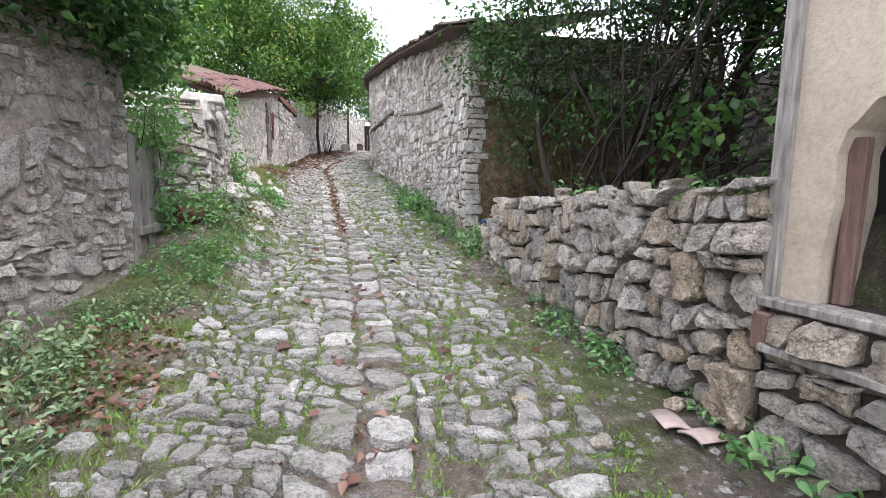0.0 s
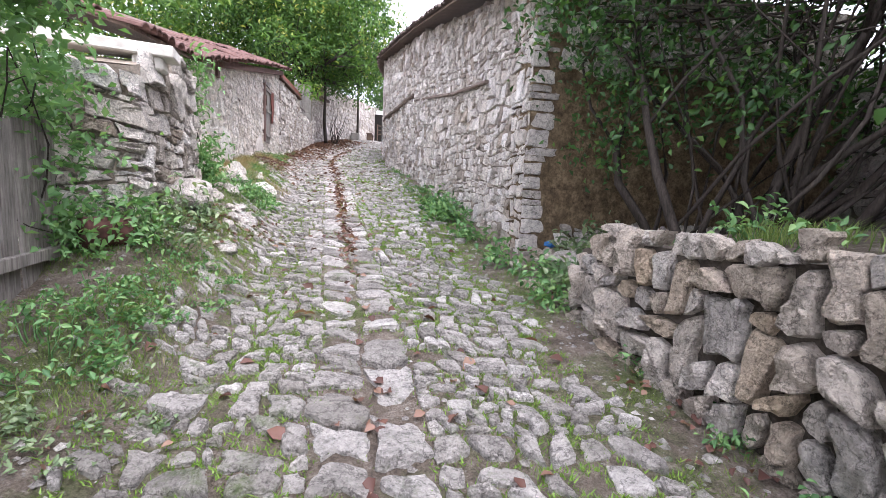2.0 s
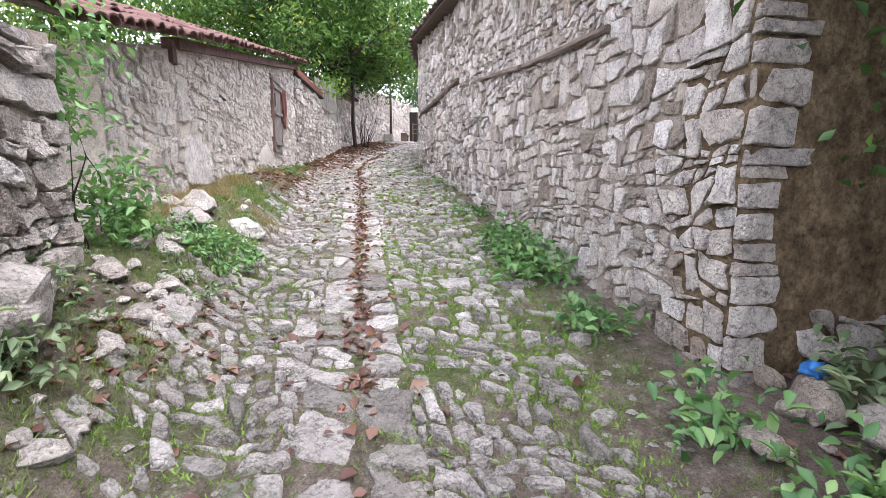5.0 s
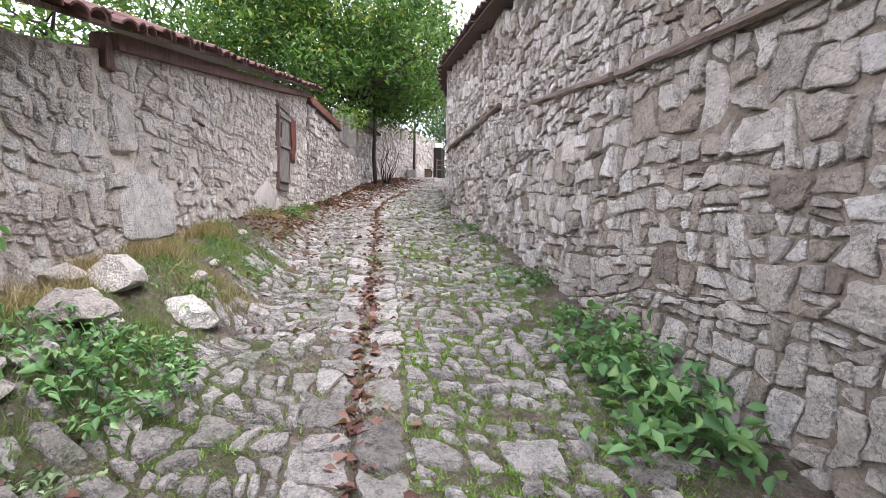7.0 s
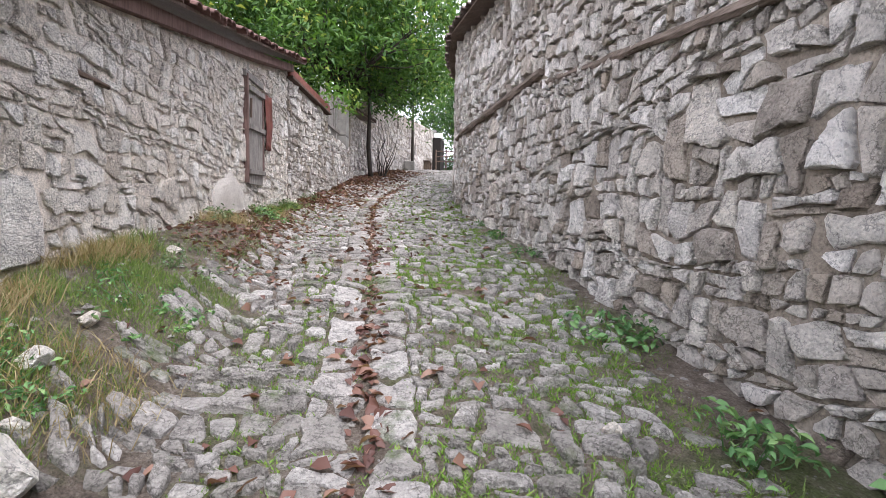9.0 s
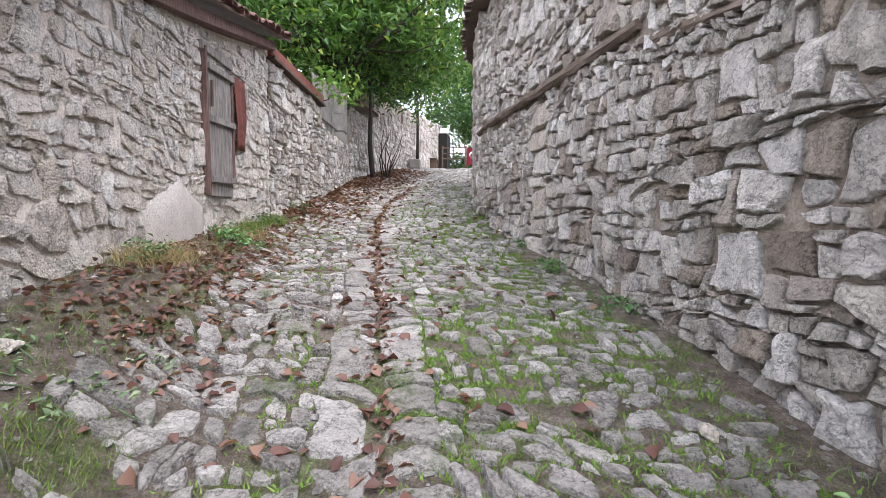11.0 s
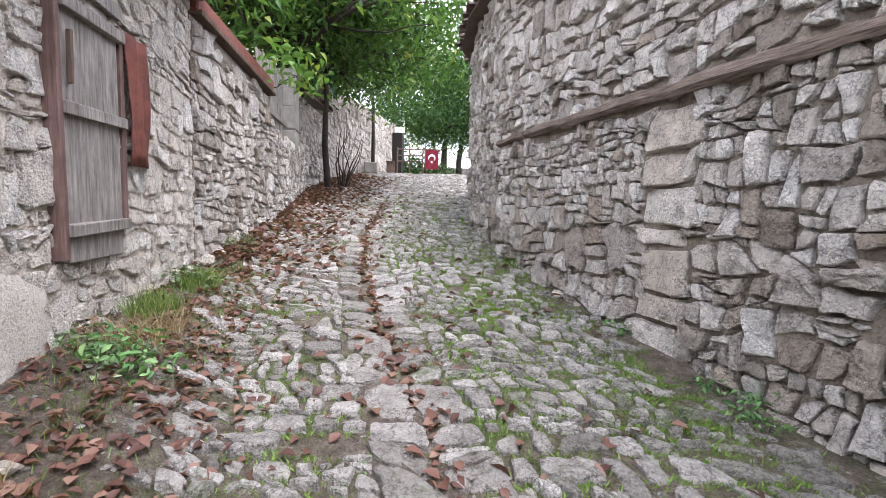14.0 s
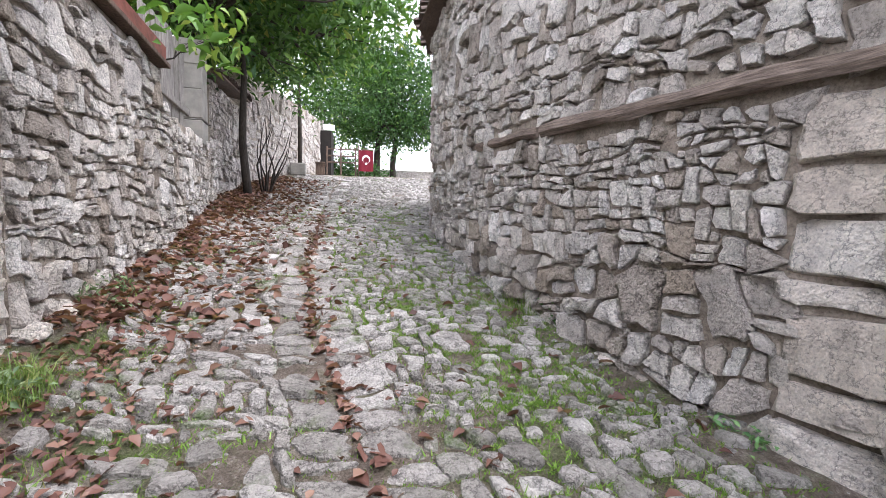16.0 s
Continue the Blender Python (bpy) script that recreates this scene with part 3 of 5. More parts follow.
wall_far, info_far = wall("wall_far_house", "far rubble house wall under the trees", FAR, [(0, 6.9), (10, 7.6)], 0.5, -1, M_MORTAR_R)
clad(wall_far, info_far, M_STONE_OLD, 0.11, 0.22, 0.015, 0.035, (-6.9, 28, 5), 14, most=150)
NEAR_LEFT = [(-3.0, -3.0), (-3.1, 3.0), (-3.12, 4.4)]
wall_near, info_near = wall("wall_near_left", "rubble wall with crumbling grey plaster", NEAR_LEFT, [(0, 3.0), (8, 3.3)], 0.5, -1, M_PLASTER_OLD)
clad(wall_near, info_near, M_STONE_OLD, 0.045, 0.12, 0.022, 0.03, (-3.0, 3.8, 1.5), 15, most=200, round_off=0.16, squash=1.25,
     keep=lambda u, z: u > 2.4 and noise.noise((u * 1.7, z * 2.1, 8.8)) < 0.34 + 0.1 * (2.2 - z))
DRY = [(0.62, 5.75), (1.13, 3.95), (1.66, 2.2)]
wall_dry, info_dry = wall("wall_dry_stone", "dry-stone retaining wall of rough yellow-grey stones", DRY, [(0, 1.42), (0.4, 1.52), (1.8, 1.6), (3.6, 1.64)], 0.4, -1, M_DARK_JOINT, cap=0.14)
clad(wall_dry, info_dry, M_STONE_DRY, 0.075, 0.16, 0.012, 0.1, (1.2, 3.5, 0.8), 16, squash=0.75, round_off=0.2)
BASE = [(1.665, 2.18), (2.05, 1.05), (2.7, -3)]
wall_base, info_base = wall("wall_stone_footing", "rough stone footing under a plastered house", BASE, [(0, 1.02), (1.5, 1.0), (6, 0.7)], 0.45, -1, M_DARK_JOINT)
clad(wall_base, info_base, M_STONE_DRY, 0.06, 0.13, 0.01, 0.07, (1.9, 1.6, 0.6), 37, most=120, squash=1.5, round_off=0.1)
PIL = [(-4.3, 5.35), (-3.2, 5.85), (-3.68, 7.55)]
wall_gate, info_gate = wall("wall_gate_pier", "broad gate pier of rough grey stones", PIL, [(0, 2.62), (1.2, 2.66), (1.6, 2.8), (2.95, 3.05)], 0.6, -1, M_MORTAR_R, cap=0.06)
clad(wall_gate, info_gate, M_STONE_R, 0.045, 0.16, 0.01, 0.06, (-3.2, 6, 2), 18, squash=1.7, most=150, round_off=0.08)

# ---- roofs ----


def offset_line(pts, d):
    """Points moved d to the left of the run."""
    out = []
    for i, p in enumerate(pts):
        a, b = Vector(pts[max(0, i - 1)][:2]), Vector(pts[min(len(pts) - 1, i + 1)][:2])
        r = (b - a).normalized()
        out.append((p[0] - r.y * d, p[1] + r.x * d))
    return out


def roof(name, label, edge, side, depth, pitch, tile_mat, seed, spacing=0.17, courses=2, board=True):
    """A sloping roof over its lower edge (x, y, z points), rising to the given side (+1: left of the run), with rows of half-round tiles along the edge."""
    rng = random.Random(seed)
    back = offset_line(edge, side * depth)
    rise = depth * math.tan(radians(pitch))
    verts = []
    for (x, y, z), (bx, by) in zip(edge, back):
        verts += [(x, y, z), (x, y, z + 0.035), (bx, by, z + rise + 0.035), (bx, by, z + rise)]
    faces = []
    for i in range(len(edge) - 1):
        a, b = 4 * i, 4 * i + 4
        for j in range(4):
            faces.append((a + j, a + (j + 1) % 4, b + (j + 1) % 4, b + j))
    e = 4 * (len(edge) - 1)
    faces += [(3, 2, 1, 0), (e, e + 1, e + 2, e + 3)]
    ob = mesh_ob(name, verts, faces, M_WOOD_BROWN, smooth=False)
    tagged(ob, label, "roof", kind="structure")
    # one curved tile, long axis along x
    seg = 6
    prof = [(math.cos(math.pi * k / seg), math.sin(math.pi * k / seg)) for k in range(seg + 1)]
    tv, tf = [], []
    for x, w in ((0, 0.085), (0.42, 0.072)):
        for c, s in prof:
            tv.append((x, c * w, s * w * 0.7))
        for c, s in prof:
            tv.append((x, c * (w - 0.016), s * (w - 0.016) * 0.7 - 0.004))
    n = seg + 1
    for k in range(seg):
        tf += [(k, k + 1, 2 * n + k + 1, 2 * n + k), (n + k + 1, n + k, 3 * n + k, 3 * n + k + 1), (k + 1, k, n + k, n + k + 1)]
    me = bpy.data.meshes.new("tile")
    me.from_pydata(tv, [], tf)
    me.materials.append(tile_mat)
    put_tone(me, [0.5] * len(tv))
    line = Line([p[:2] for p in edge])
    us = [0.0]
    zs = [p[2] for p in edge]
    u = 0.05
    while u < line.length:
        q, nn = line.at(u)
        z = float(np.interp(u, line.s, zs))
        for c in range(courses):
            inx = nn * side
            o = -0.07 + c * 0.34 + rng.uniform(-0.05, 0.04)
            up = Vector((inx.x * math.cos(radians(pitch)), inx.y * math.cos(radians(pitch)), math.sin(radians(pitch))))
            zx = up.orthogonal()
            yv = Vector((0, 0, 1)).cross(up).normalized()
            zv = up.cross(yv)
            m = Matrix((up, yv, zv)).transposed().to_4x4()
            m.translation = Vector((q.x + inx.x * o, q.y + inx.y * o, z + 0.05 + o * math.tan(radians(pitch)) + 0.015 * c + rng.uniform(-0.012, 0.012)))
            t = new("tile", me)
            t.matrix_basis = m @ pose(0, 0, 0, rng.uniform(-10, 10), rng.uniform(-4, 4), rng.uniform(-9, 9))
            under(t, ob)
        u += spacing * rng.uniform(0.9, 1.15)
    return ob


RIGHT_EDGE = [(0.02, 7.1, 4.12), (-1.5, 12.5, 5.33), (-2.4, 15.4, 5.83), (-3.15, 17.7, 6.16), (-3.45, 19.6, 6.27), (-3.5, 21.0, 6.3), (-3.1, 22.2, 6.32), (-1.9, 23.2, 6.34)]
roof_right = roof("roof_right_house", "low tiled roof edge over the grey rubble house", RIGHT_EDGE, -1, 3.2, 12, M_SLATE, 31, 0.2, 2)
LEFT_EDGE = [(-3.55, 6.35, 3.06), (-3.85, 7.9, 3.2), (-4.38, 9.9, 3.74), (-4.72, 11.2, 4.08), (-5.62, 14.55, 4.9), (-6.02, 17.1, 5.42)]
roof_left = roof("roof_left_house", "sagging roof of old red-brown clay tiles", LEFT_EDGE, 1, 3.4, 14, M_TILE, 32, 0.17, 3)
roof_far = roof("roof_outhouse", "dark sagging outhouse eave under the tree", [(-6.8, 22.5, 5.78), (-7.0, 25.2, 5.95)], 1, 2.4, 12, M_SLATE, 33, 0.22, 1)


def plank_between(name, a, b, w, h, mat, jitter=0.006, bev=0.006):
    a, b = Vector(a), Vector(b)
    d = b - a
    m = d.to_track_quat("X", "Z").to_matrix().to_4x4()
    m.translation = (a + b) / 2
    return box_ob(name, m, (d.length, w, h), mat, jitter, bev)


plate = plank_between("wall_plate", (-4.7, 10.0, 3.73), (-5.88, 14.55, 4.78), 0.2, 0.13, M_WOOD_RED)
plate2 = plank_between("wall_plate", (-5.88, 14.55, 4.78), (-6.28, 16.9, 5.3), 0.2, 0.13, M_WOOD_RED)
for p in (plate, plate2):
    tagged(under(p, wall_left), "reddish weathered timber wall plate under the eave")
stub = box_ob("post_stub", pose(-4.7, 9.97, 3.62, 0, 0, 14), (0.12, 0.12, 0.26), M_WOOD_RED, 0.008)
tagged(under(stub, wall_left), "short reddish post end under the eave")
def old_beam(a, b, r, seed):
    """A hewn, split and weathered timber, uneven along its length."""
    rng = random.Random(seed)
    a, b = Vector(a), Vector(b)
    n = max(6, int((b - a).length / 0.16))
    bm = bmesh.new()
    tube(bm, [a.lerp(b, i / (n - 1)) + Vector((rng.uniform(-0.006, 0.006), rng.uniform(-0.006, 0.006), rng.uniform(-0.009, 0.009))) for i in range(n)], [r * rng.uniform(0.82, 1.12) for _ in range(n)], 7)
    return bm_ob("tie_beam", bm, M_WOOD_BEAM)


beam = old_beam((-1.585, 13.84, 4.16), (-2.845, 17.53, 4.16), 0.055, 1)
beam2 = old_beam((-2.865, 17.56, 4.16), (-3.115, 18.6, 4.16), 0.052, 2)
beam3 = old_beam((-0.61, 10.59, 3.52), (-1.58, 13.79, 4.0), 0.036, 3)
beam4 = old_beam((-0.05, 8.79, 3.33), (-0.59, 10.54, 3.5), 0.032, 4)
for p in (beam, beam2, beam3, beam4):
    tagged(under(p, wall_right), "grey-brown weathered timber laid in the wall")


def wall_block(parent, line, u, z, w, h, proud, mat, side, name, jitter=0.012):
    q, nn = line.at(u)
    ang = math.degrees(math.atan2(nn.y * side, nn.x * side)) - 90
    ob = box_ob(name, pose(q.x + nn.x * side * (proud - 0.12), q.y + nn.y * side * (proud - 0.12), z, 0, 0, ang), (w, 0.24, h), mat, jitter, 0.015)
    put_tone(ob.data, [random.Random(u * 7 + z).random()] * len(ob.data.vertices))
    return under(ob, parent)


# quoin column and the dressed corner of the grey house
zc = 2.2
for i, (h, w) in enumerate([(0.27, 0.5), (0.2, 0.42), (0.36, 0.45), (0.15, 0.4), (0.3, 0.48), (0.24, 0.4), (0.34, 0.5)]):
    dressed(wall_right, info_right, 8.72 - w / 2, zc + h / 2, w + 0.03, h - 0.004, 0.055, M_STONE_L, 300 + i)
    zc += h
prq = random.Random(14)
zc = 0.95
i = 0
gable_len = info_gable[0].length
while zc < 4.0:
    h = prq.uniform(0.06, 0.22)
    w = prq.uniform(0.2, 0.42)
    dressed(wall_gable, info_gable, gable_len - w / 2 + 0.03, zc + h / 2, w, h, prq.uniform(0.008, 0.035), M_STONE_OLD, 320 + i)
    zc += h
    i += 1
# footing and upper courses of the mud gable
clad(wall_gable, info_gable, M_STONE_OLD, 0.06, 0.16, 0.012, 0.04, (1, 7.8, 1.2), 28, squash=1.6, most=60, keep=lambda u, z: u < gable_len - 0.5 and (z < 1.35 or z > 3.35 + 0.3 * noise.noise((u, 0, 0))))
# white dressed blocks and patches in the pale wall
dressed(wall_left, info_left, 1.6, 3.1, 0.36, 0.52, 0.04, M_STONE_L, 361, "dressed_block")
dressed(wall_left, info_left, 2.0, 2.4, 0.95, 0.66, 0.028, M_STONE_L, 362, "dressed_block")
lint = wall_block(wall_left, info_left[0], 2.95, 3.42, 0.5, 0.05, 0.03, M_WOOD_BROWN, -1, "lintel_stub", 0.01)


def patch(parent, line, u, z, w, h, side, mat, seed):
    """A rounded smear of render on the wall."""
    rng = random.Random(seed)
    q, nn = line.at(u)
    d = Vector((nn.y, -nn.x))
    n = 22
    verts, faces = [], []
    for k, (s, o) in enumerate(((1.0, -0.02), (0.9, 0.035), (0.6, 0.06), (0.0, 0.065))):
        for i in range(n if s else 1):
            a = 2 * math.pi * i / n
            rr = s * (1 + 0.3 * noise.noise((math.cos(a) * 1.7, math.sin(a) * 1.7, seed)) + 0.15 * noise.noise((math.cos(a) * 6, math.sin(a) * 6, seed)))
            e = d * (math.cos(a) * w / 2 * rr)
            oo = o + (0.008 * rng.uniform(-1, 1) if k else 0)
            verts.append((q.x + e.x + nn.x * side * oo, q.y + e.y + nn.y * side * oo, z + math.sin(a) * h / 2 * rr))
    for k in (0, 1):
        for i in range(n):
            faces.append((k * n + i, k * n + (i + 1) % n, (k + 1) * n + (i + 1) % n, (k + 1) * n + i))
    for i in range(n):
        faces.append((2 * n + i, 2 * n + (i + 1) % n, 3 * n))
    ob = mesh_ob("render_patch", verts, faces, mat)
    return under(ob, parent)


patch(wall_left, info_left[0], 5.85, 2.42, 1.35, 1.3, -1, M_PATCH, 3)

# ---- the shuttered hatch in the pale wall ----


def hatch():
    base = new("shutter")
    base.matrix_basis = pose(-6.085, 15.24, 2.88, 0, 0, 101.7)
    tagged(base, "closed plank shutter of weathered grey wood with battens", "shutter")

    def part(name, x, y, z, size, mat, jit=0.004, rot=0.0):
        o = box_ob(name, base.matrix_basis @ pose(x, y, z, 0, rot, 0), size, mat, jit, 0.004)
        return under(o, base)
    # x runs along the wall away from the start of the lane; -y is out towards the lane
    x = -0.30
    for w, l in ((0.2, 1.52), (0.24, 1.55), (0.2, 1.5)):
        part("plank", x + w / 2, -0.06, l / 2 + 0.02, (w - 0.006, 0.028, l), M_WOOD_GREY)
        x += w
    for z in (0.22, 0.92, 1.5):
        part("batten", 0.03, -0.095, z, (0.68, 0.04, 0.075), M_WOOD_GREY, 0.006, -2.0)
    part("frame_post", -0.33, -0.05, 0.87, (0.045, 0.09, 1.66), M_WOOD_RED)
    part("frame_post", 0.4, -0.04, 0.9, (0.05, 0.07, 1.4), M_WOOD_RED)
    part("frame_head", 0.03, -0.03, 1.7, (0.8, 0.09, 0.1), M_WOOD_GREY)
    part("bolt", -0.24, -0.1, 1.2, (0.02, 0.03, 0.3), M_WOOD_BROWN)
    return base


hatch()


def tin_sheet():
    rng = random.Random(4)
    n, m_ = 7, 10
    verts, faces = [], []
    M = pose(-6.16, 15.66, 3.53, 0, 0, 100)
    for j in range(m_):
        for i in range(n):
            verts.append(M @ Vector((0.29 * i / (n - 1), -0.085 - 0.018 * math.sin(i * 1.9 + j * 0.5) - 0.012 * rng.random(), 0.93 * j / (m_ - 1))))
    faces = [(j * n + i, j * n + i + 1, (j + 1) * n + i + 1, (j + 1) * n + i) for j in range(m_ - 1) for i in range(n - 1)]
    ob = mesh_ob("metal_sheet", verts, faces, M_RUST)
    s = ob.modifiers.new("thick", "SOLIDIFY")
    s.thickness = 0.006
    return tagged(ob, "bent rust-red metal sheet nailed beside the shutter", "metal sheet")


tin_sheet()

# coping of red sheet on the yard wall
line = Line(LOWER[:2])
cop = plank_between("coping", (-6.36, 16.97, 5.16), (-6.5, 19.3, 4.96), 0.26, 0.05, M_WOOD_BROWN, 0.006)
tagged(under(cop, wall_lower), "dark board under the red coping")
cop2 = plank_between("coping", (-6.38, 16.97, 5.28), (-6.52, 19.28, 5.08), 0.22, 0.2, M_RUST, 0.02, 0.02)
tagged(under(cop2, wall_lower), "rust-red tile coping")

# board fence and block pier above the yard wall


def board_fence(name, label, pts, z0, z1, mat, w=0.14, seed=1):
    rng = random.Random(seed)
    line = Line(pts)
    first = None
    u = 0
    while u < line.length:
        q, nn = line.at(u)
        ang = math.degrees(math.atan2(nn.y, nn.x)) - 90
        h = (z1 - z0) * rng.uniform(0.9, 1.05)
        o = box_ob("board", pose(q.x + nn.x * rng.uniform(-0.015, 0.015), q.y, z0 + h / 2, rng.uniform(-2, 2), rng.uniform(-3, 3), ang), (w - 0.015, 0.025, h), mat, 0.006, 0.003)
        if first is None:
            a, b = line.at(0)[0], line.at(line.length)[0]
            first = new(name)
            first.matrix_basis = pose(a.x, a.y, z0)
            tagged(first, label, "fence")
            r = plank_between("rail", (a.x - nn.x * 0.04, a.y - nn.y * 0.04, z0 + 0.3 * (z1 - z0)), (b.x - nn.x * 0.04, b.y - nn.y * 0.04, z0 + 0.3 * (z1 - z0)), 0.05, 0.08, mat)
            under(r, first)
        under(o, first)
        u += w * rng.uniform(0.95, 1.1)
    return first


board_fence("board_fence", "grey weathered board fence on top of the yard wall", [(-6.66, 19.4), (-6.92, 21.15)], 4.44, 5.75, M_WOOD_GREY, 0.16, 8)


def block_pier():
    ob = new("block_pier")
    ob.matrix_basis = pose(-7.02, 21.5, 4.42, 0, 0, 9)
    tagged(ob, "squat pier of grey cut stone blocks on the wall", "pier", kind="structure")
    z = 0.0
    for h, w in ((0.36, 0.5), (0.02, 0.54), (0.44, 0.5), (0.36, 0.49), (0.24, 0.5), (0.12, 0.55)):
        under(box_ob("block", ob.matrix_basis @ pose(0, 0, z + h / 2), (w, 0.46, h - 0.004), M_BLOCK, 0.008, 0.012), ob)
        z += h


block_pier()

# ---- gate pier: concrete slab and planks ----
slab = plank_between("lintel_slab", (-3.12, 6.36, 2.83), (-4.7, 5.78, 2.86), 0.3, 0.1, M_CONCRETE, 0.006, 0.012)
tagged(slab, "pale concrete lintel slab resting on the gate pier", "slab")
blk = box_ob("bearing_stone", pose(-3.34, 6.3, 2.73, 0, 0, 20), (0.24, 0.24, 0.12), M_CONCRETE, 0.01, 0.02)
tagged(blk, "small pale bearing stone under the slab", "stone")
board_fence("plank_gate", "leaning gate of weathered grey planks under the creeper", [(-3.16, 4.5), (-3.5, 5.45)], 0.68, 2.15, M_WOOD_GREY, 0.17, 9)


def drum():
    """A rusty drum lying half buried."""
    bm = bmesh.new()
    prof = ((0.0, -0.3), (0.22, -0.3), (0.225, -0.27), (0.21, -0.26), (0.21, -0.02), (0.222, 0.0), (0.21, 0.02), (0.21, 0.26), (0.225, 0.27), (0.22, 0.3), (0.0, 0.3))
    rings = []
    for r, x in prof:
        rings.append([bm.verts.new((x, max(r, 0.002) * math.cos(2 * math.pi * k / 24), max(r, 0.002) * math.sin(2 * math.pi * k / 24))) for k in range(24)])
    for r0, r1 in zip(rings, rings[1:]):
        for k in range(24):
            bm.faces.new((r0[k], r0[(k + 1) % 24], r1[(k + 1) % 24], r1[k]))
    ob = bm_ob("rusty_drum", bm, plain_material("dark_rust", (0.075, 0.032, 0.026), 0.85, 0.9, 12), True)
    ob.matrix_basis = pose(-3.2, 5.5, ground_z(-3.2, 5.5) + 0.12, 0, 0, 60) @ Matrix.Diagonal((0.5, 0.58, 0.58, 1))
    tagged(ob, "small dark rust-red metal drum lying among the weeds", "drum")


drum()

# ---- plastered house by the start ----


def clay_house():
    P0, P1 = Vector((1.661, 2.207)), Vector((2.091, 0.927))
    d = (P1 - P0).normalized()
    nrm = Vector((-d.y, d.x))  # away from the lane
    edge = [(0.0, 1.03), (0.2, 1.03), (0.2, 1.25), (0.23, 1.5), (0.22, 1.72), (0.25, 1.82), (0.28, 1.85), (0.34, 1.93), (0.42, 1.95), (0.5, 2.01), (0.75, 2.06), (1.2, 2.06), (1.3, 1.9), (1.3, 1.03), (5.5, 1.03), (5.5, 3.6), (0.0, 3.6)]

    def P(s, z, o):
        q = P0 + d * s + nrm * o
        return (q.x, q.y, z)
    bm = bmesh.new()
    a = [bm.verts.new(P(s, z, 0.03)) for s, z in edge]
    b = [bm.verts.new(P(s, z, 0.33)) for s, z in edge]
    bm.faces.new(a)
    bm.faces.new(list(reversed(b)))
    n = len(a)
    for i in range(n):
        bm.faces.new((a[i], b[i], b[(i + 1) % n], a[(i + 1) % n]))
    bmesh.ops.recalc_face_normals(bm, faces=bm.faces)
    ob = bm_ob("wall_clay_house", bm, M_BUFF)
    tagged(ob, "buff clay-plastered house wall with a ragged window opening", "wall", kind="structure")
    ang = math.degrees(math.atan2(d.y, d.x))

    def part(name, s, z, o, size, mat, tilt=0.0, jit=0.006, label=""):
        q = P0 + d * s + nrm * o
        g = box_ob(name, pose(q.x, q.y, z, 0, 0, ang) @ pose(0, 0, 0, 0, tilt, 0), size, mat, jit, 0.008)
        tagged(g, label)
        return under(g, ob)
    part("corner_post", 0.0, 2.35, 0.06, (0.075, 0.16, 2.65), M_WOOD_GREY, 0.0, label="grey weathered corner post")
    part("window_jamb", 0.255, 1.41, 0.12, (0.075, 0.05, 0.76), M_WOOD_RED, 0, label="reddish wooden window jamb")
    part("loose_board", 0.5, 1.72, 0.2, (0.11, 0.03, 0.75), M_CONCRETE, 12, label="loose board with flaking white paint")
    part("sill_beam", 0.6, 1.0, 0.02, (1.25, 0.16, 0.05), M_WOOD_GREY, 1.0)
    part("sill_beam", 0.7, 0.78, -0.02, (1.35, 0.13, 0.045), M_WOOD_GREY, 0.5)
    part("end_block", 0.02, 0.86, 0.0, (0.09, 0.14, 0.2), M_WOOD_RED)
    # room behind the window: its darkness is painted on these faces
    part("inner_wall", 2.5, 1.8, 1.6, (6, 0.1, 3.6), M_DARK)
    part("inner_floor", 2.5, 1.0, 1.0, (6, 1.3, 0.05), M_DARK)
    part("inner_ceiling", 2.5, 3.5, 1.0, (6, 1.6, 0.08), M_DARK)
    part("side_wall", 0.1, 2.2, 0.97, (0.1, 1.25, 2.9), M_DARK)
    q = P0 + d * 0.62 + nrm * 0.16
    bm = bmesh.new()
    for k in range(3):
        tube(bm, [(q.x - 0.1, q.y + 0.12, 1.13 + 0.03 * k), (q.x, q.y, 1.2 + 0.02 * k), (q.x + 0.12, q.y - 0.2, 1.16 + 0.03 * k)], [0.03, 0.035, 0.03], 6)
    g = bm_ob("rag_bundle", bm, M_CONCRETE, True)
    tagged(g, "crumpled pale rag on the window sill", "rag")
    return ob


clay_house()

# dark yard wall behind the shrub, and a shed roof over it
wall_yard, info_yard = wall("wall_yard_back", "dark stacked stone wall at the back of the yard", [(5.2, 1.0), (5.5, 9.2)], [(0, 3.6), (9, 3.8)], 0.4, 1, M_DARK_JOINT)
clad(wall_yard, info_yard, M_STONE_OLD, 0.06, 0.14, 0.008, 0.048, (5, 5, 2), 27, squash=2.2, most=60)

# ---- the far end: pole, bin, doorway, rail, flag ----


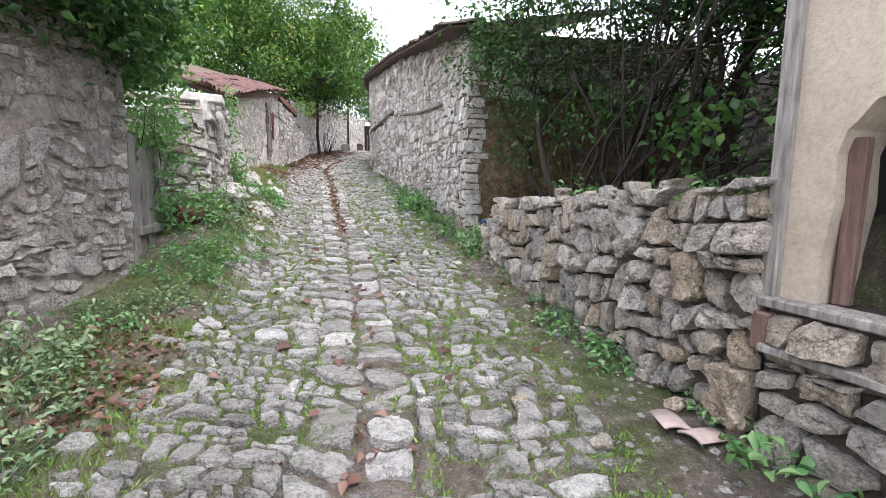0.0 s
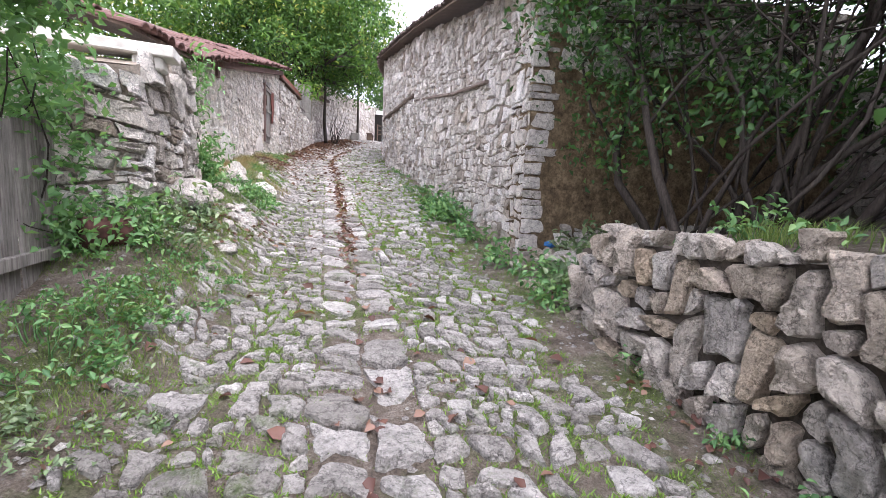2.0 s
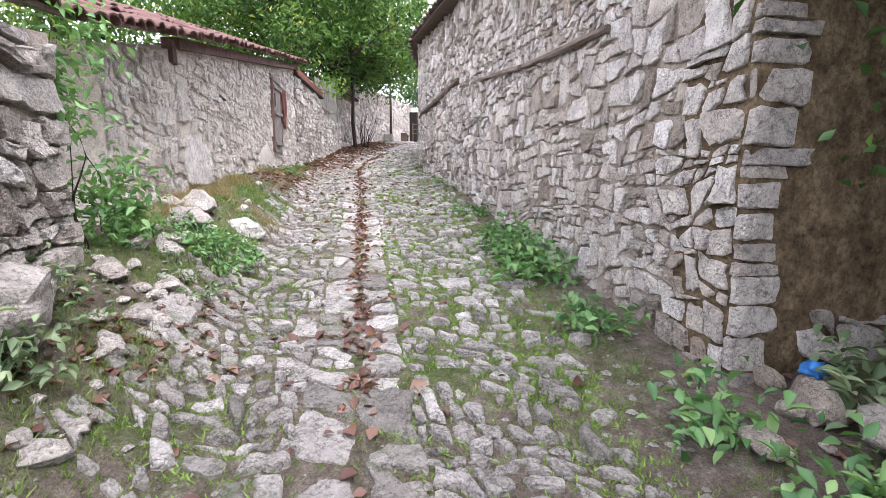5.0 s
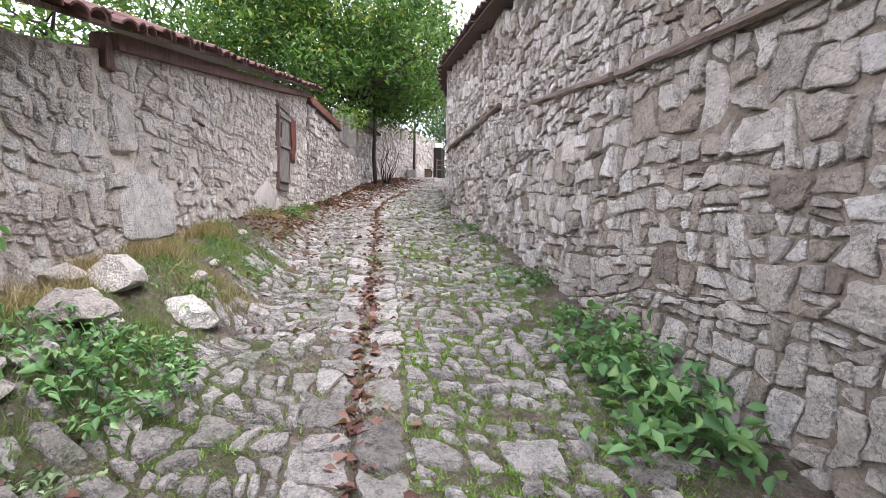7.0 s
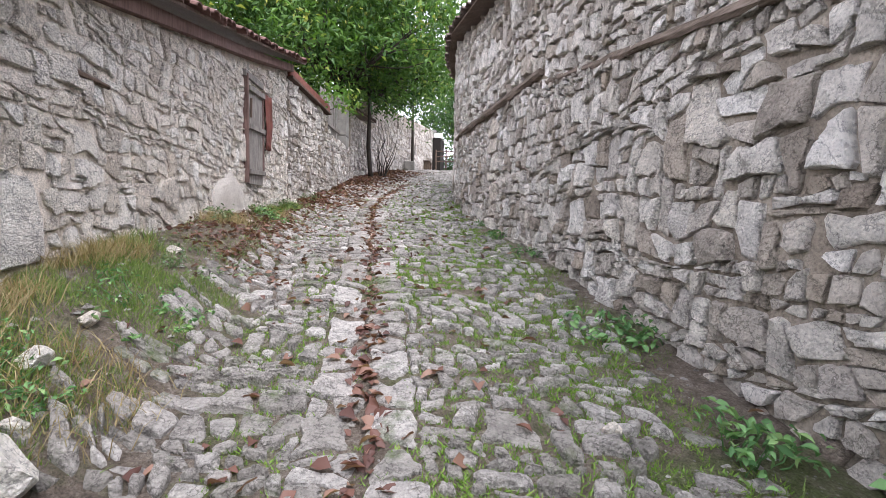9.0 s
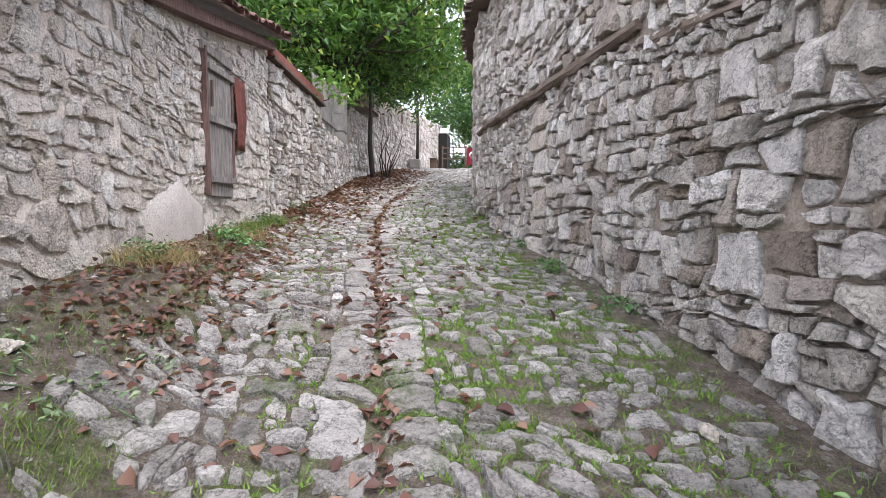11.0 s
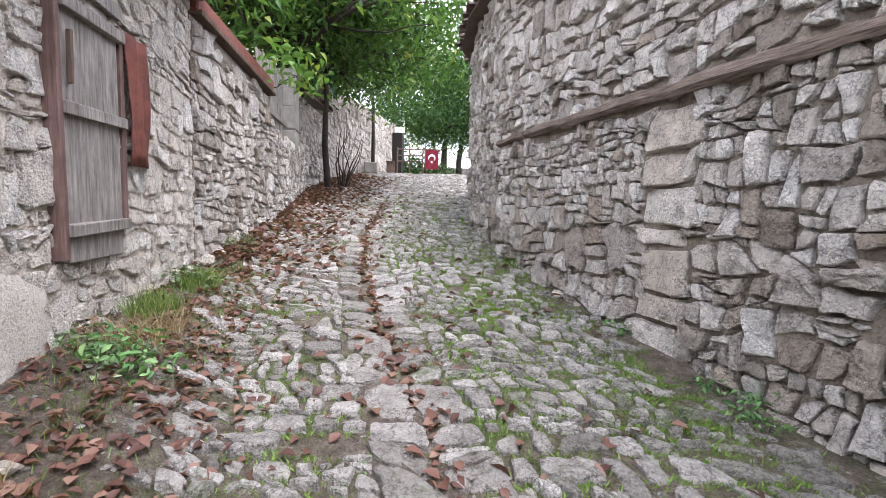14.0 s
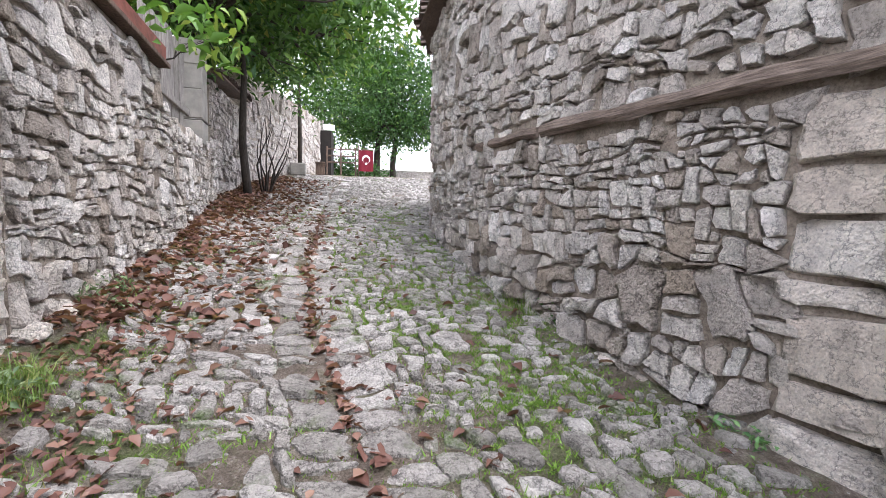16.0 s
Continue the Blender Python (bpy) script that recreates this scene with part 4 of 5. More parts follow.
def far_end():
    z = ground_z(-6.55, 30.3)
    bm = bmesh.new()
    tube(bm, [(-6.6, 30.3, z - 0.2), (-6.6, 30.3, z + 1.6), (-6.62, 30.3, z + 3.3)], [0.075, 0.07, 0.055], 8)
    tagged(bm_ob("wooden_pole", bm, M_BARK, True), "thin weathered wooden pole by the far wall", "pole")
    b = box_ob("stone_trough", pose(-6.55, 29.5, ground_z(-6.55, 29.5) + 0.2, 0, 0, 5), (0.5, 0.45, 0.42), M_BLOCK, 0.01, 0.03)
    tagged(b, "grey stone block standing at the pole", "stone block")
    bench = new("bench")
    zb = ground_z(-6.0, 31.4)
    bench.matrix_basis = pose(-6.0, 31.4, zb, 0, 0, 95)
    tagged(bench, "low dark wooden bench before the far house", "bench")
    under(box_ob("seat", bench.matrix_basis @ pose(0, 0, 0.42), (1.4, 0.36, 0.05), M_WOOD_BROWN), bench)
    for x in (-0.6, 0.6):
        under(box_ob("leg", bench.matrix_basis @ pose(x, 0, 0.2), (0.07, 0.32, 0.42), M_WOOD_BROWN), bench)
    # no real opening: a near-black block paints the shade within the doorway
    door = box_ob("door_shade_block", pose(-6.13, 35.9, 6.05, 0, 0, 90), (1.5, 0.5, 2.2), M_DARK, 0.0, 0.01)
    tagged(door, "doorway of the far house, its inner shade a dark solid block", "doorway", kind="structure")
    w2 = box_ob("wall_far_end", pose(-6.6, 38.3, 6.4, 0, 0, 90), (3.3, 0.5, 3.0), M_STONE_OLD, 0.01, 0.02)
    put_tone(w2.data, [0.4] * len(w2.data.vertices))
    tagged(w2, "far end of the stone house", "wall", kind="structure")
    sign = box_ob("sign_board", pose(-5.95, 34.6, 7.2, 0, 0, 20), (0.5, 0.03, 0.25), M_WHITE, 0.0, 0.004)
    tagged(sign, "plain white sign board above the doorway", "sign")
    rail = new("railing")
    rail.matrix_basis = pose(-5.3, 34.2, 5.0)
    tagged(rail, "dark timber railing of a terrace", "railing")
    for x in (-6.0, -5.4, -4.75):
        under(box_ob("post", pose(x, 34.2, 5.65), (0.07, 0.07, 1.3), M_WOOD_BROWN), rail)
    for zz in (5.62, 5.9, 6.2):
        under(box_ob("rail", pose(-5.38, 34.2, zz), (1.3, 0.05, 0.06), M_WOOD_BROWN), rail)
    low = box_ob("terrace_wall", pose(-2.0, 40.5, 5.5), (12, 0.5, 0.9), M_STONE_OLD, 0.01, 0.03)
    put_tone(low.data, [0.1] * len(low.data.vertices))
    tagged(low, "low dark stone wall at the end of the terrace", "wall", kind="structure")
    # flag on its pole
    bm = bmesh.new()
    tube(bm, [(-4.62, 33.5, 5.0), (-4.62, 33.5, 6.3)], [0.03, 0.025], 8)
    tube(bm, [(-4.66, 33.5, 6.12), (-3.95, 33.5, 6.14)], [0.015, 0.015], 6)
    pole = bm_ob("flag", bm, M_WOOD_BROWN, True)
    tagged(pole, "red cloth flag with white crescent and star", "flag")
    n, m_ = 9, 12
    verts = [(-4.6 + 0.62 * i / (n - 1), 33.49 + 0.03 * math.sin(i * 1.1 + j * 0.35), 6.1 - 0.9 * j / (m_ - 1)) for j in range(m_) for i in range(n)]
    faces = [(j * n + i, j * n + i + 1, (j + 1) * n + i + 1, (j + 1) * n + i) for j in range(m_ - 1) for i in range(n - 1)]
    under(mesh_ob("cloth", verts, faces, M_FLAG), pole)
    bm = bmesh.new()
    outer = [(math.cos(a), math.sin(a)) for a in np.linspace(0.55, 2 * math.pi - 0.55, 22)]
    inner = [(0.26 + 0.78 * math.cos(a), 0.78 * math.sin(a)) for a in np.linspace(0.72, 2 * math.pi - 0.72, 22)]
    for (ax, az), (bx, bz), (cx, cz), (dx, dz) in zip(outer, outer[1:], inner[1:], inner):
        bm.faces.new([bm.verts.new((-4.29 + 0.17 * p, 33.44, 5.72 + 0.17 * q)) for p, q in ((az, -ax), (bz, -bx), (cz, -cx), (dz, -dx))])
    star = [bm.verts.new((-4.29 + (0.075 if k % 2 == 0 else 0.03) * math.sin(k * math.pi / 5), 33.44, 5.53 + (0.075 if k % 2 == 0 else 0.03) * math.cos(k * math.pi / 5))) for k in range(10)]
    bm.faces.new(star)
    under(bm_ob("crescent_and_star", bm, M_WHITE), pole)


far_end()

# ---- trees and shrubs ----


def crown(centres, per, spread, size, rng, seed_up=0.6, flat=0.7):
    """Leaf places, normals and sizes in clumps round the given tips."""
    c = np.asarray(centres, dtype=float)
    k = np.repeat(np.arange(len(c)), per)
    p = c[k] + rng.normal(size=(len(k), 3)) * np.array([spread, spread, spread * flat])
    nrm = rng.normal(size=(len(k), 3)) * 0.75
    nrm[:, 2] += seed_up
    sz = size * rng.uniform(0.6, 1.25, len(k))
    return p, nrm, sz


def tree(name, label, base, trunk_to, r0, blobs, n_tips, per, spread, leaf, mat, seed, aspect=0.42, simple=True, tone_lo=0.0, tone_hi=1.0, limbs=True, hang=0.8):
    """A tree: tapered trunk, limbs to the clump tips, and a crown of many leaves. blobs: (centre, radii) that the crown fills."""
    rng = np.random.default_rng(seed)
    pr = random.Random(seed)
    bm = bmesh.new()
    tr = limb(pr, base, trunk_to, r0, r0 * 0.6, 0.06, 7)
    tube(bm, tr[0], tr[1], 10)
    tips = []
    for (c, r), n in zip(blobs, np.array([b[1][0] * b[1][1] * b[1][2] for b in blobs]) / sum(b[1][0] * b[1][1] * b[1][2] for b in blobs) * n_tips):
        v = rng.normal(size=(int(n) + 1, 3))
        v /= np.linalg.norm(v, axis=1)[:, None]
        rad = rng.uniform(0.35, 1.0, (len(v), 1)) ** 0.5
        wob = 1 + 0.25 * rng.normal(size=(len(v), 1)) * 0.6
        tips.append(np.array(c) + v * rad * np.array(r) * wob)
        if limbs:
            mid = Vector(c) + Vector([pr.uniform(-0.2, 0.2) * q for q in r])
            l1 = limb(pr, Vector(trunk_to) - Vector((0, 0, 0.05)), mid, r0 * 0.5, r0 * 0.16, 0.15, 7)
            tube(bm, l1[0], l1[1], 8)
            for t in tips[-1][:: max(1, len(v) // 9)]:
                s = l1[0][pr.randint(3, 6)]
                l2 = limb(pr, s, t, r0 * 0.15, r0 * 0.04, 0.15, 5)
                tube(bm, l2[0], l2[1], 5)
    ob = bm_ob(name, bm, M_BARK, True)
    tagged(ob, label, "tree")
    tips = np.concatenate(tips)
    p, nrm, sz = crown(tips, per, spread, leaf, rng)
    tones = np.clip(rng.beta(2, 2.4, len(p)) * (tone_hi - tone_lo) + tone_lo + np.repeat(rng.normal(size=len(tips)) * 0.12, per), 0, 1)
    lv = leaves_ob("leaves", p, nrm, sz, mat, rng, aspect, hang, tones, simple=simple)
    tagged(under(lv, ob), kind="stuff")
    return ob


tree("walnut_tree", "large walnut tree leaning over the lane, yellowing green leaves", (-7.55, 22.7, 3.9), (-7.35, 22.6, 6.9), 0.2,
     [((-8.5, 23.0, 10.5), (4.2, 3.6, 3.4)), ((-5.0, 22.8, 8.3), (2.0, 2.2, 1.7)), ((-10.5, 22.0, 9.0), (3.0, 3.0, 2.6)), ((-5.4, 25.5, 9.6), (2.2, 2.4, 2.1)), ((-7.2, 20.0, 7.4), (1.4, 1.5, 1.0)), ((-5.0, 20.8, 7.2), (1.2, 1.2, 0.6)), ((-7.6, 21.3, 6.9), (1.5, 1.6, 1.0)), ((-5.6, 24.2, 7.5), (1.7, 1.8, 1.0)), ((-6.9, 26.2, 7.7), (1.5, 1.5, 1.0)), ((-6.3, 24.6, 6.8), (1.1, 1.5, 0.6)), ((-6.6, 28.0, 8.1), (1.8, 2.6, 1.1))],
     780, 56, 0.35, 0.21, M_LEAF_TREE, 41, 0.42, tone_lo=0.0, tone_hi=0.92)
tree("slender_tree", "slender tree beside the wall with dark trunk", (-6.72, 23.8, 3.6), (-6.85, 23.7, 7.4), 0.085,
     [((-6.4, 24.0, 8.2), (1.3, 1.3, 0.9))], 50, 80, 0.35, 0.13, M_LEAF_TREE, 42)
tree("terrace_tree", "dark green tree standing on the terrace", (-3.6, 39.5, 5.0), (-3.5, 39.5, 8.5), 0.22,
     [((-3.4, 39.5, 10.2), (3.4, 2.5, 3.0)), ((-1.2, 40, 8.6), (2.2, 2.0, 1.4)), ((-5.5, 38, 8.6), (2.2, 2.0, 1.5)), ((-3.0, 38.6, 8.2), (2.8, 1.2, 1.2))], 230, 55, 0.5, 0.26, M_LEAF_FIG, 43)
tree("terrace_tree", "dark green tree standing on the terrace", (-2.7, 40.0, 5.0), (-2.6, 40.0, 8.5), 0.2,
     [((-2.0, 41, 10.5), (3.0, 2.5, 3.0))], 120, 70, 0.5, 0.22, M_LEAF_FIG, 44)
tree("garden_tree", "green garden tree behind the tiled house", (-13, 17, 2.5), (-13, 17, 5.5), 0.25,
     [((-13, 17, 7.6), (3.2, 3.2, 2.6))], 150, 50, 0.5, 0.24, M_LEAF_TREE, 45, tone_lo=0.1)
tree("garden_tree", "green garden tree behind the tiled house", (-15, 30, 4), (-15, 30, 8), 0.3,
     [((-15, 30, 11), (4.5, 4, 4))], 200, 50, 0.6, 0.3, M_LEAF_TREE, 46)
tree("garden_tree", "green garden tree behind the far house", (-10.5, 33, 4.5), (-10.5, 33, 8), 0.28,
     [((-10, 33, 11), (4, 4, 3.6))], 200, 50, 0.6, 0.3, M_LEAF_TREE, 47)
tree("garden_tree", "tall pale green tree seen beyond the lane", (-4.5, 52, 3), (-4.5, 52, 8), 0.3,
     [((-5.5, 52, 13), (4.5, 4, 4))], 200, 60, 0.7, 0.3, M_LEAF_TREE, 48)


# the third, highest blob is an unseen crown added to keep sun off the yard
tree("garden_tree", "dense green tree beyond the yard wall, upper crown added to shade the yard", (7.5, 6.0, 0.8), (7.5, 6.0, 3.2), 0.2,
     [((7.3, 6.0, 4.8), (1.6, 3.8, 2.2)), ((7.3, 1.5, 4.6), (1.6, 3.0, 2.2)), ((6.3, 5.5, 7.0), (2.2, 3.6, 1.4))], 330, 45, 0.4, 0.25, M_LEAF_FIG, 49)


def shrub(name, label, stems, blobs, n_tips, per, spread, leaf, mat, seed, aspect=0.7, tones=(0.0, 1.0)):
    """A shrub of many bent stems from the ground, with clumps of broad leaves."""
    rng = np.random.default_rng(seed)
    pr = random.Random(seed)
    bm = bmesh.new()
    tips = []
    vol = [b[1][0] * b[1][1] * b[1][2] for b in blobs]
    for (c, r), n in zip(blobs, np.array(vol) / sum(vol) * n_tips):
        v = rng.normal(size=(int(n) + 1, 3))
        v /= np.linalg.norm(v, axis=1)[:, None]
        tips.append(np.array(c) + v * rng.uniform(0.3, 1.0, (len(v), 1)) ** 0.6 * np.array(r))
    tips = np.concatenate(tips)
    for i, (s, r) in enumerate(stems):
        t = tips[pr.randrange(len(tips))]
        l1 = limb(pr, s, t, r, r * 0.25, 0.18, 8)
        tube(bm, l1[0], l1[1], 7)
        for _ in range(3):
            l2 = limb(pr, l1[0][pr.randint(3, 6)], tips[pr.randrange(len(tips))], r * 0.35, r * 0.1, 0.2, 6)
            tube(bm, l2[0], l2[1], 5)
    ob = bm_ob(name, bm, M_BARK, True)
    tagged(ob, label, "shrub")
    p, nrm, sz = crown(tips, per, spread, leaf, rng, 0.8)
    t = np.clip(tones[0] + rng.beta(2, 2.5, len(p)) * (tones[1] - tones[0]), 0, 1)
    lv = leaves_ob("leaves", p, nrm, sz, mat, rng, aspect, 0.7, t, simple=len(p) > 3000)
    tagged(under(lv, ob), kind="stuff")
    return ob


pr = random.Random(77)
stems = [((pr.uniform(1.7, 2.9), pr.uniform(6.0, 7.0), 1.1), pr.uniform(0.015, 0.055)) for _ in range(34)]
# the wide flat blobs at z 5.3 and 5.9 are added as overhead shade
shrub("yard_shrub", "many-stemmed dark shrub with broad leaves in the yard", stems,
      [((2.4, 6.4, 4.5), (1.9, 1.2, 1.0)), ((3.9, 5.6, 4.3), (1.5, 1.6, 1.0)), ((1.0, 6.7, 3.7), (0.75, 0.6, 0.9)), ((1.2, 7.1, 2.4), (0.55, 0.35, 0.6)), ((4.2, 4.6, 3.4), (1.0, 1.2, 0.9)), ((2.6, 4.9, 4.3), (1.2, 0.9, 0.6)), ((4.0, 4.0, 4.6), (1.6, 1.8, 0.9)), ((0.75, 6.9, 4.2), (0.6, 0.6, 0.5)), ((2.0, 7.2, 3.2), (1.0, 0.4, 0.8)), ((3.4, 7.2, 3.2), (1.0, 0.6, 1.0)), ((2.3, 6.4, 5.3), (2.2, 1.7, 0.5)), ((3.3, 5.8, 5.9), (2.6, 2.4, 0.5)), ((1.35, 6.85, 2.9), (0.45, 0.3, 0.6)), ((0.95, 7.0, 3.5), (0.4, 0.3, 0.5)), ((2.2, 6.0, 2.6), (0.7, 0.5, 0.4)), ((2.6, 7.2, 5.7), (1.7, 0.8, 0.8)), ((1.2, 6.9, 5.0), (0.7, 0.5, 0.7))],
      740, 50, 0.27, 0.088, M_LEAF_FIG, 51, 0.62)
# leaf roof added mostly out of view, to darken the yard below
tree("yard_tree", "dense dark tree added over the yard to shade it", (4.4, 6.6, 1.2), (4.2, 6.2, 4.9), 0.13,
     [((3.6, 5.6, 6.1), (2.4, 2.6, 0.6)), ((3.9, 3.4, 5.9), (1.8, 1.8, 0.6)), ((4.6, 6.6, 5.2), (1.2, 1.6, 0.7))], 260, 60, 0.34, 0.17, M_LEAF_FIG, 59, 0.6)
shrub("fig_sapling", "low fig sapling with large lobed leaves above the stone wall", [((2.6, 4.3, 1.4), 0.02), ((3.0, 4.6, 1.4), 0.02), ((2.3, 4.8, 1.4), 0.015)],
      [((2.6, 4.4, 2.1), (0.5, 0.5, 0.4)), ((3.2, 3.6, 1.9), (0.5, 0.6, 0.3))], 26, 9, 0.2, 0.12, M_LEAF_FIG, 52, 0.8, (0.2, 1.0))


def creeper(name, label, blobs, n_tips, per, spread, leaf, mat, seed, stems, aspect=0.6, tones=(0, 1)):
    return shrub(name, label, stems, blobs, n_tips, per, spread, leaf, mat, seed, aspect, tones)


creeper("ivy", "dark ivy hanging over the top of the plastered wall", [((-3.2, 3.2, 3.35), (0.35, 1.6, 0.35)), ((-2.75, 4.1, 3.25), (0.4, 0.6, 0.3)), ((-3.3, 4.6, 3.1), (0.3, 0.5, 0.5)), ((-2.6, 3.3, 3.6), (0.5, 1.0, 0.25)), ((-2.95, 3.3, 2.95), (0.2, 0.9, 0.22)), ((-2.8, 4.1, 2.9), (0.3, 0.5, 0.3)), ((-2.5, 3.5, 3.05), (0.35, 0.7, 0.15))],
        190, 40, 0.16, 0.085, M_LEAF_FIG, 53, [((-3.4, 4.3, 3.2), 0.02), ((-3.4, 3.0, 3.1), 0.02)], 0.75)
creeper("creeper", "pale green creeper trailing down over the plank gate", [((-3.35, 5.0, 2.5), (0.28, 0.45, 0.7)), ((-3.45, 5.4, 1.75), (0.3, 0.4, 0.8)), ((-3.3, 5.1, 3.1), (0.3, 0.5, 0.35)), ((-3.25, 5.5, 1.2), (0.25, 0.35, 0.35))],
        100, 34, 0.14, 0.075, M_LEAF_WEED, 54, [((-3.4, 4.9, 0.7), 0.015), ((-3.5, 5.3, 0.8), 0.015), ((-3.45, 5.6, 0.9), 0.012)], 0.6, (0.2, 1))
creeper("climber", "yellow-green climber on the pale wall beside the pier", [((-3.85, 7.75, 2.5), (0.12, 0.22, 0.7)), ((-3.9, 8.2, 1.9), (0.25, 0.35, 0.4)), ((-3.8, 7.9, 3.1), (0.15, 0.25, 0.25))],
        34, 26, 0.12, 0.085, M_LEAF_WEED, 55, [((-3.9, 7.9, 1.5), 0.012), ((-3.95, 8.2, 1.5), 0.01)], 0.5, (0.4, 1))
creeper("overhanging_branch", "leafy branch end hanging over the wall coping", [((-6.0, 18.9, 5.2), (0.35, 0.5, 0.25))], 8, 10, 0.14, 0.17, M_LEAF_TREE, 56, [((-6.9, 20.2, 5.3), 0.015)], 0.55, (0.5, 0.9))
bm = bmesh.new()
prb = random.Random(61)
for k in range(9):
    s = (-6.5 + prb.uniform(-0.1, 0.1), 24.5 + prb.uniform(-0.2, 0.2), 3.7)
    l1 = limb(prb, s, (s[0] + prb.uniform(-0.4, 0.8), s[1] + prb.uniform(-0.4, 0.5), 3.7 + prb.uniform(1.2, 2.2)), 0.025, 0.006, 0.12, 7)
    tube(bm, l1[0], l1[1], 5)
tagged(bm_ob("bare_bush", bm, M_BARK, True), "leafless dark twiggy bush by the wall", "bush")

shrub("terrace_hedge", "dark leafy hedge behind the terrace railing", [((-5.6, 37.2, 5.1), 0.03), ((-4.6, 37.5, 5.1), 0.03)],
      [((-5.4, 37.3, 5.7), (0.8, 0.5, 0.6)), ((-4.2, 37.6, 5.4), (0.9, 0.4, 0.4))], 40, 40, 0.25, 0.16, M_LEAF_FIG, 58, 0.6)

# ---- weeds, grass, fallen leaves, loose stones ----


def weed(x, y, r, h, n, leaf, mat, seed, aspect=0.55, name="weed", label="leafy green weed growing at the wall foot"):
    rng = np.random.default_rng(seed)
    prw = random.Random(seed)
    z = ground_z(x, y)
    bm = bmesh.new()
    tips = []
    for _ in range(max(4, n // 12)):
        a, d = prw.uniform(0, 6.28), r * math.sqrt(prw.random())
        t = Vector((x + d * math.cos(a), y + d * math.sin(a), 0))
        t.z = ground_z(t.x, t.y) + h * prw.uniform(0.35, 1.0) * (1.1 - 0.6 * d / r)
        l1 = limb(prw, (x + d * 0.5 * math.cos(a), y + d * 0.5 * math.sin(a), ground_z(x + d * 0.5 * math.cos(a), y + d * 0.5 * math.sin(a)) - 0.02), t, 0.005, 0.002, 0.15, 4)
        tube(bm, l1[0], l1[1], 4)
        tips += [l1[0][2], l1[0][3], l1[0][3]]
    ob = new(name)
    ob.matrix_basis = pose(x, y, z)
    tagged(ob, label, "weed", "weeds along the lane")
    st = bm_ob("stems", bm, mat, True)
    put_tone(st.data, [0.3] * len(st.data.vertices))
    tagged(under(st, ob), kind="stuff")
    c = np.array([tuple(t) for t in tips])
    per = max(2, int(n / len(c)))
    p, nrm, sz = crown(c, per, leaf * 0.9, leaf, rng, 1.1, 0.6)
    p[:, 2] = np.maximum(p[:, 2], z - 0.05)
    lv = leaves_ob("leaves", p, nrm, sz, mat, rng, aspect, 0.5, simple=leaf <= 0.05)
    tagged(under(lv, ob), kind="stuff")


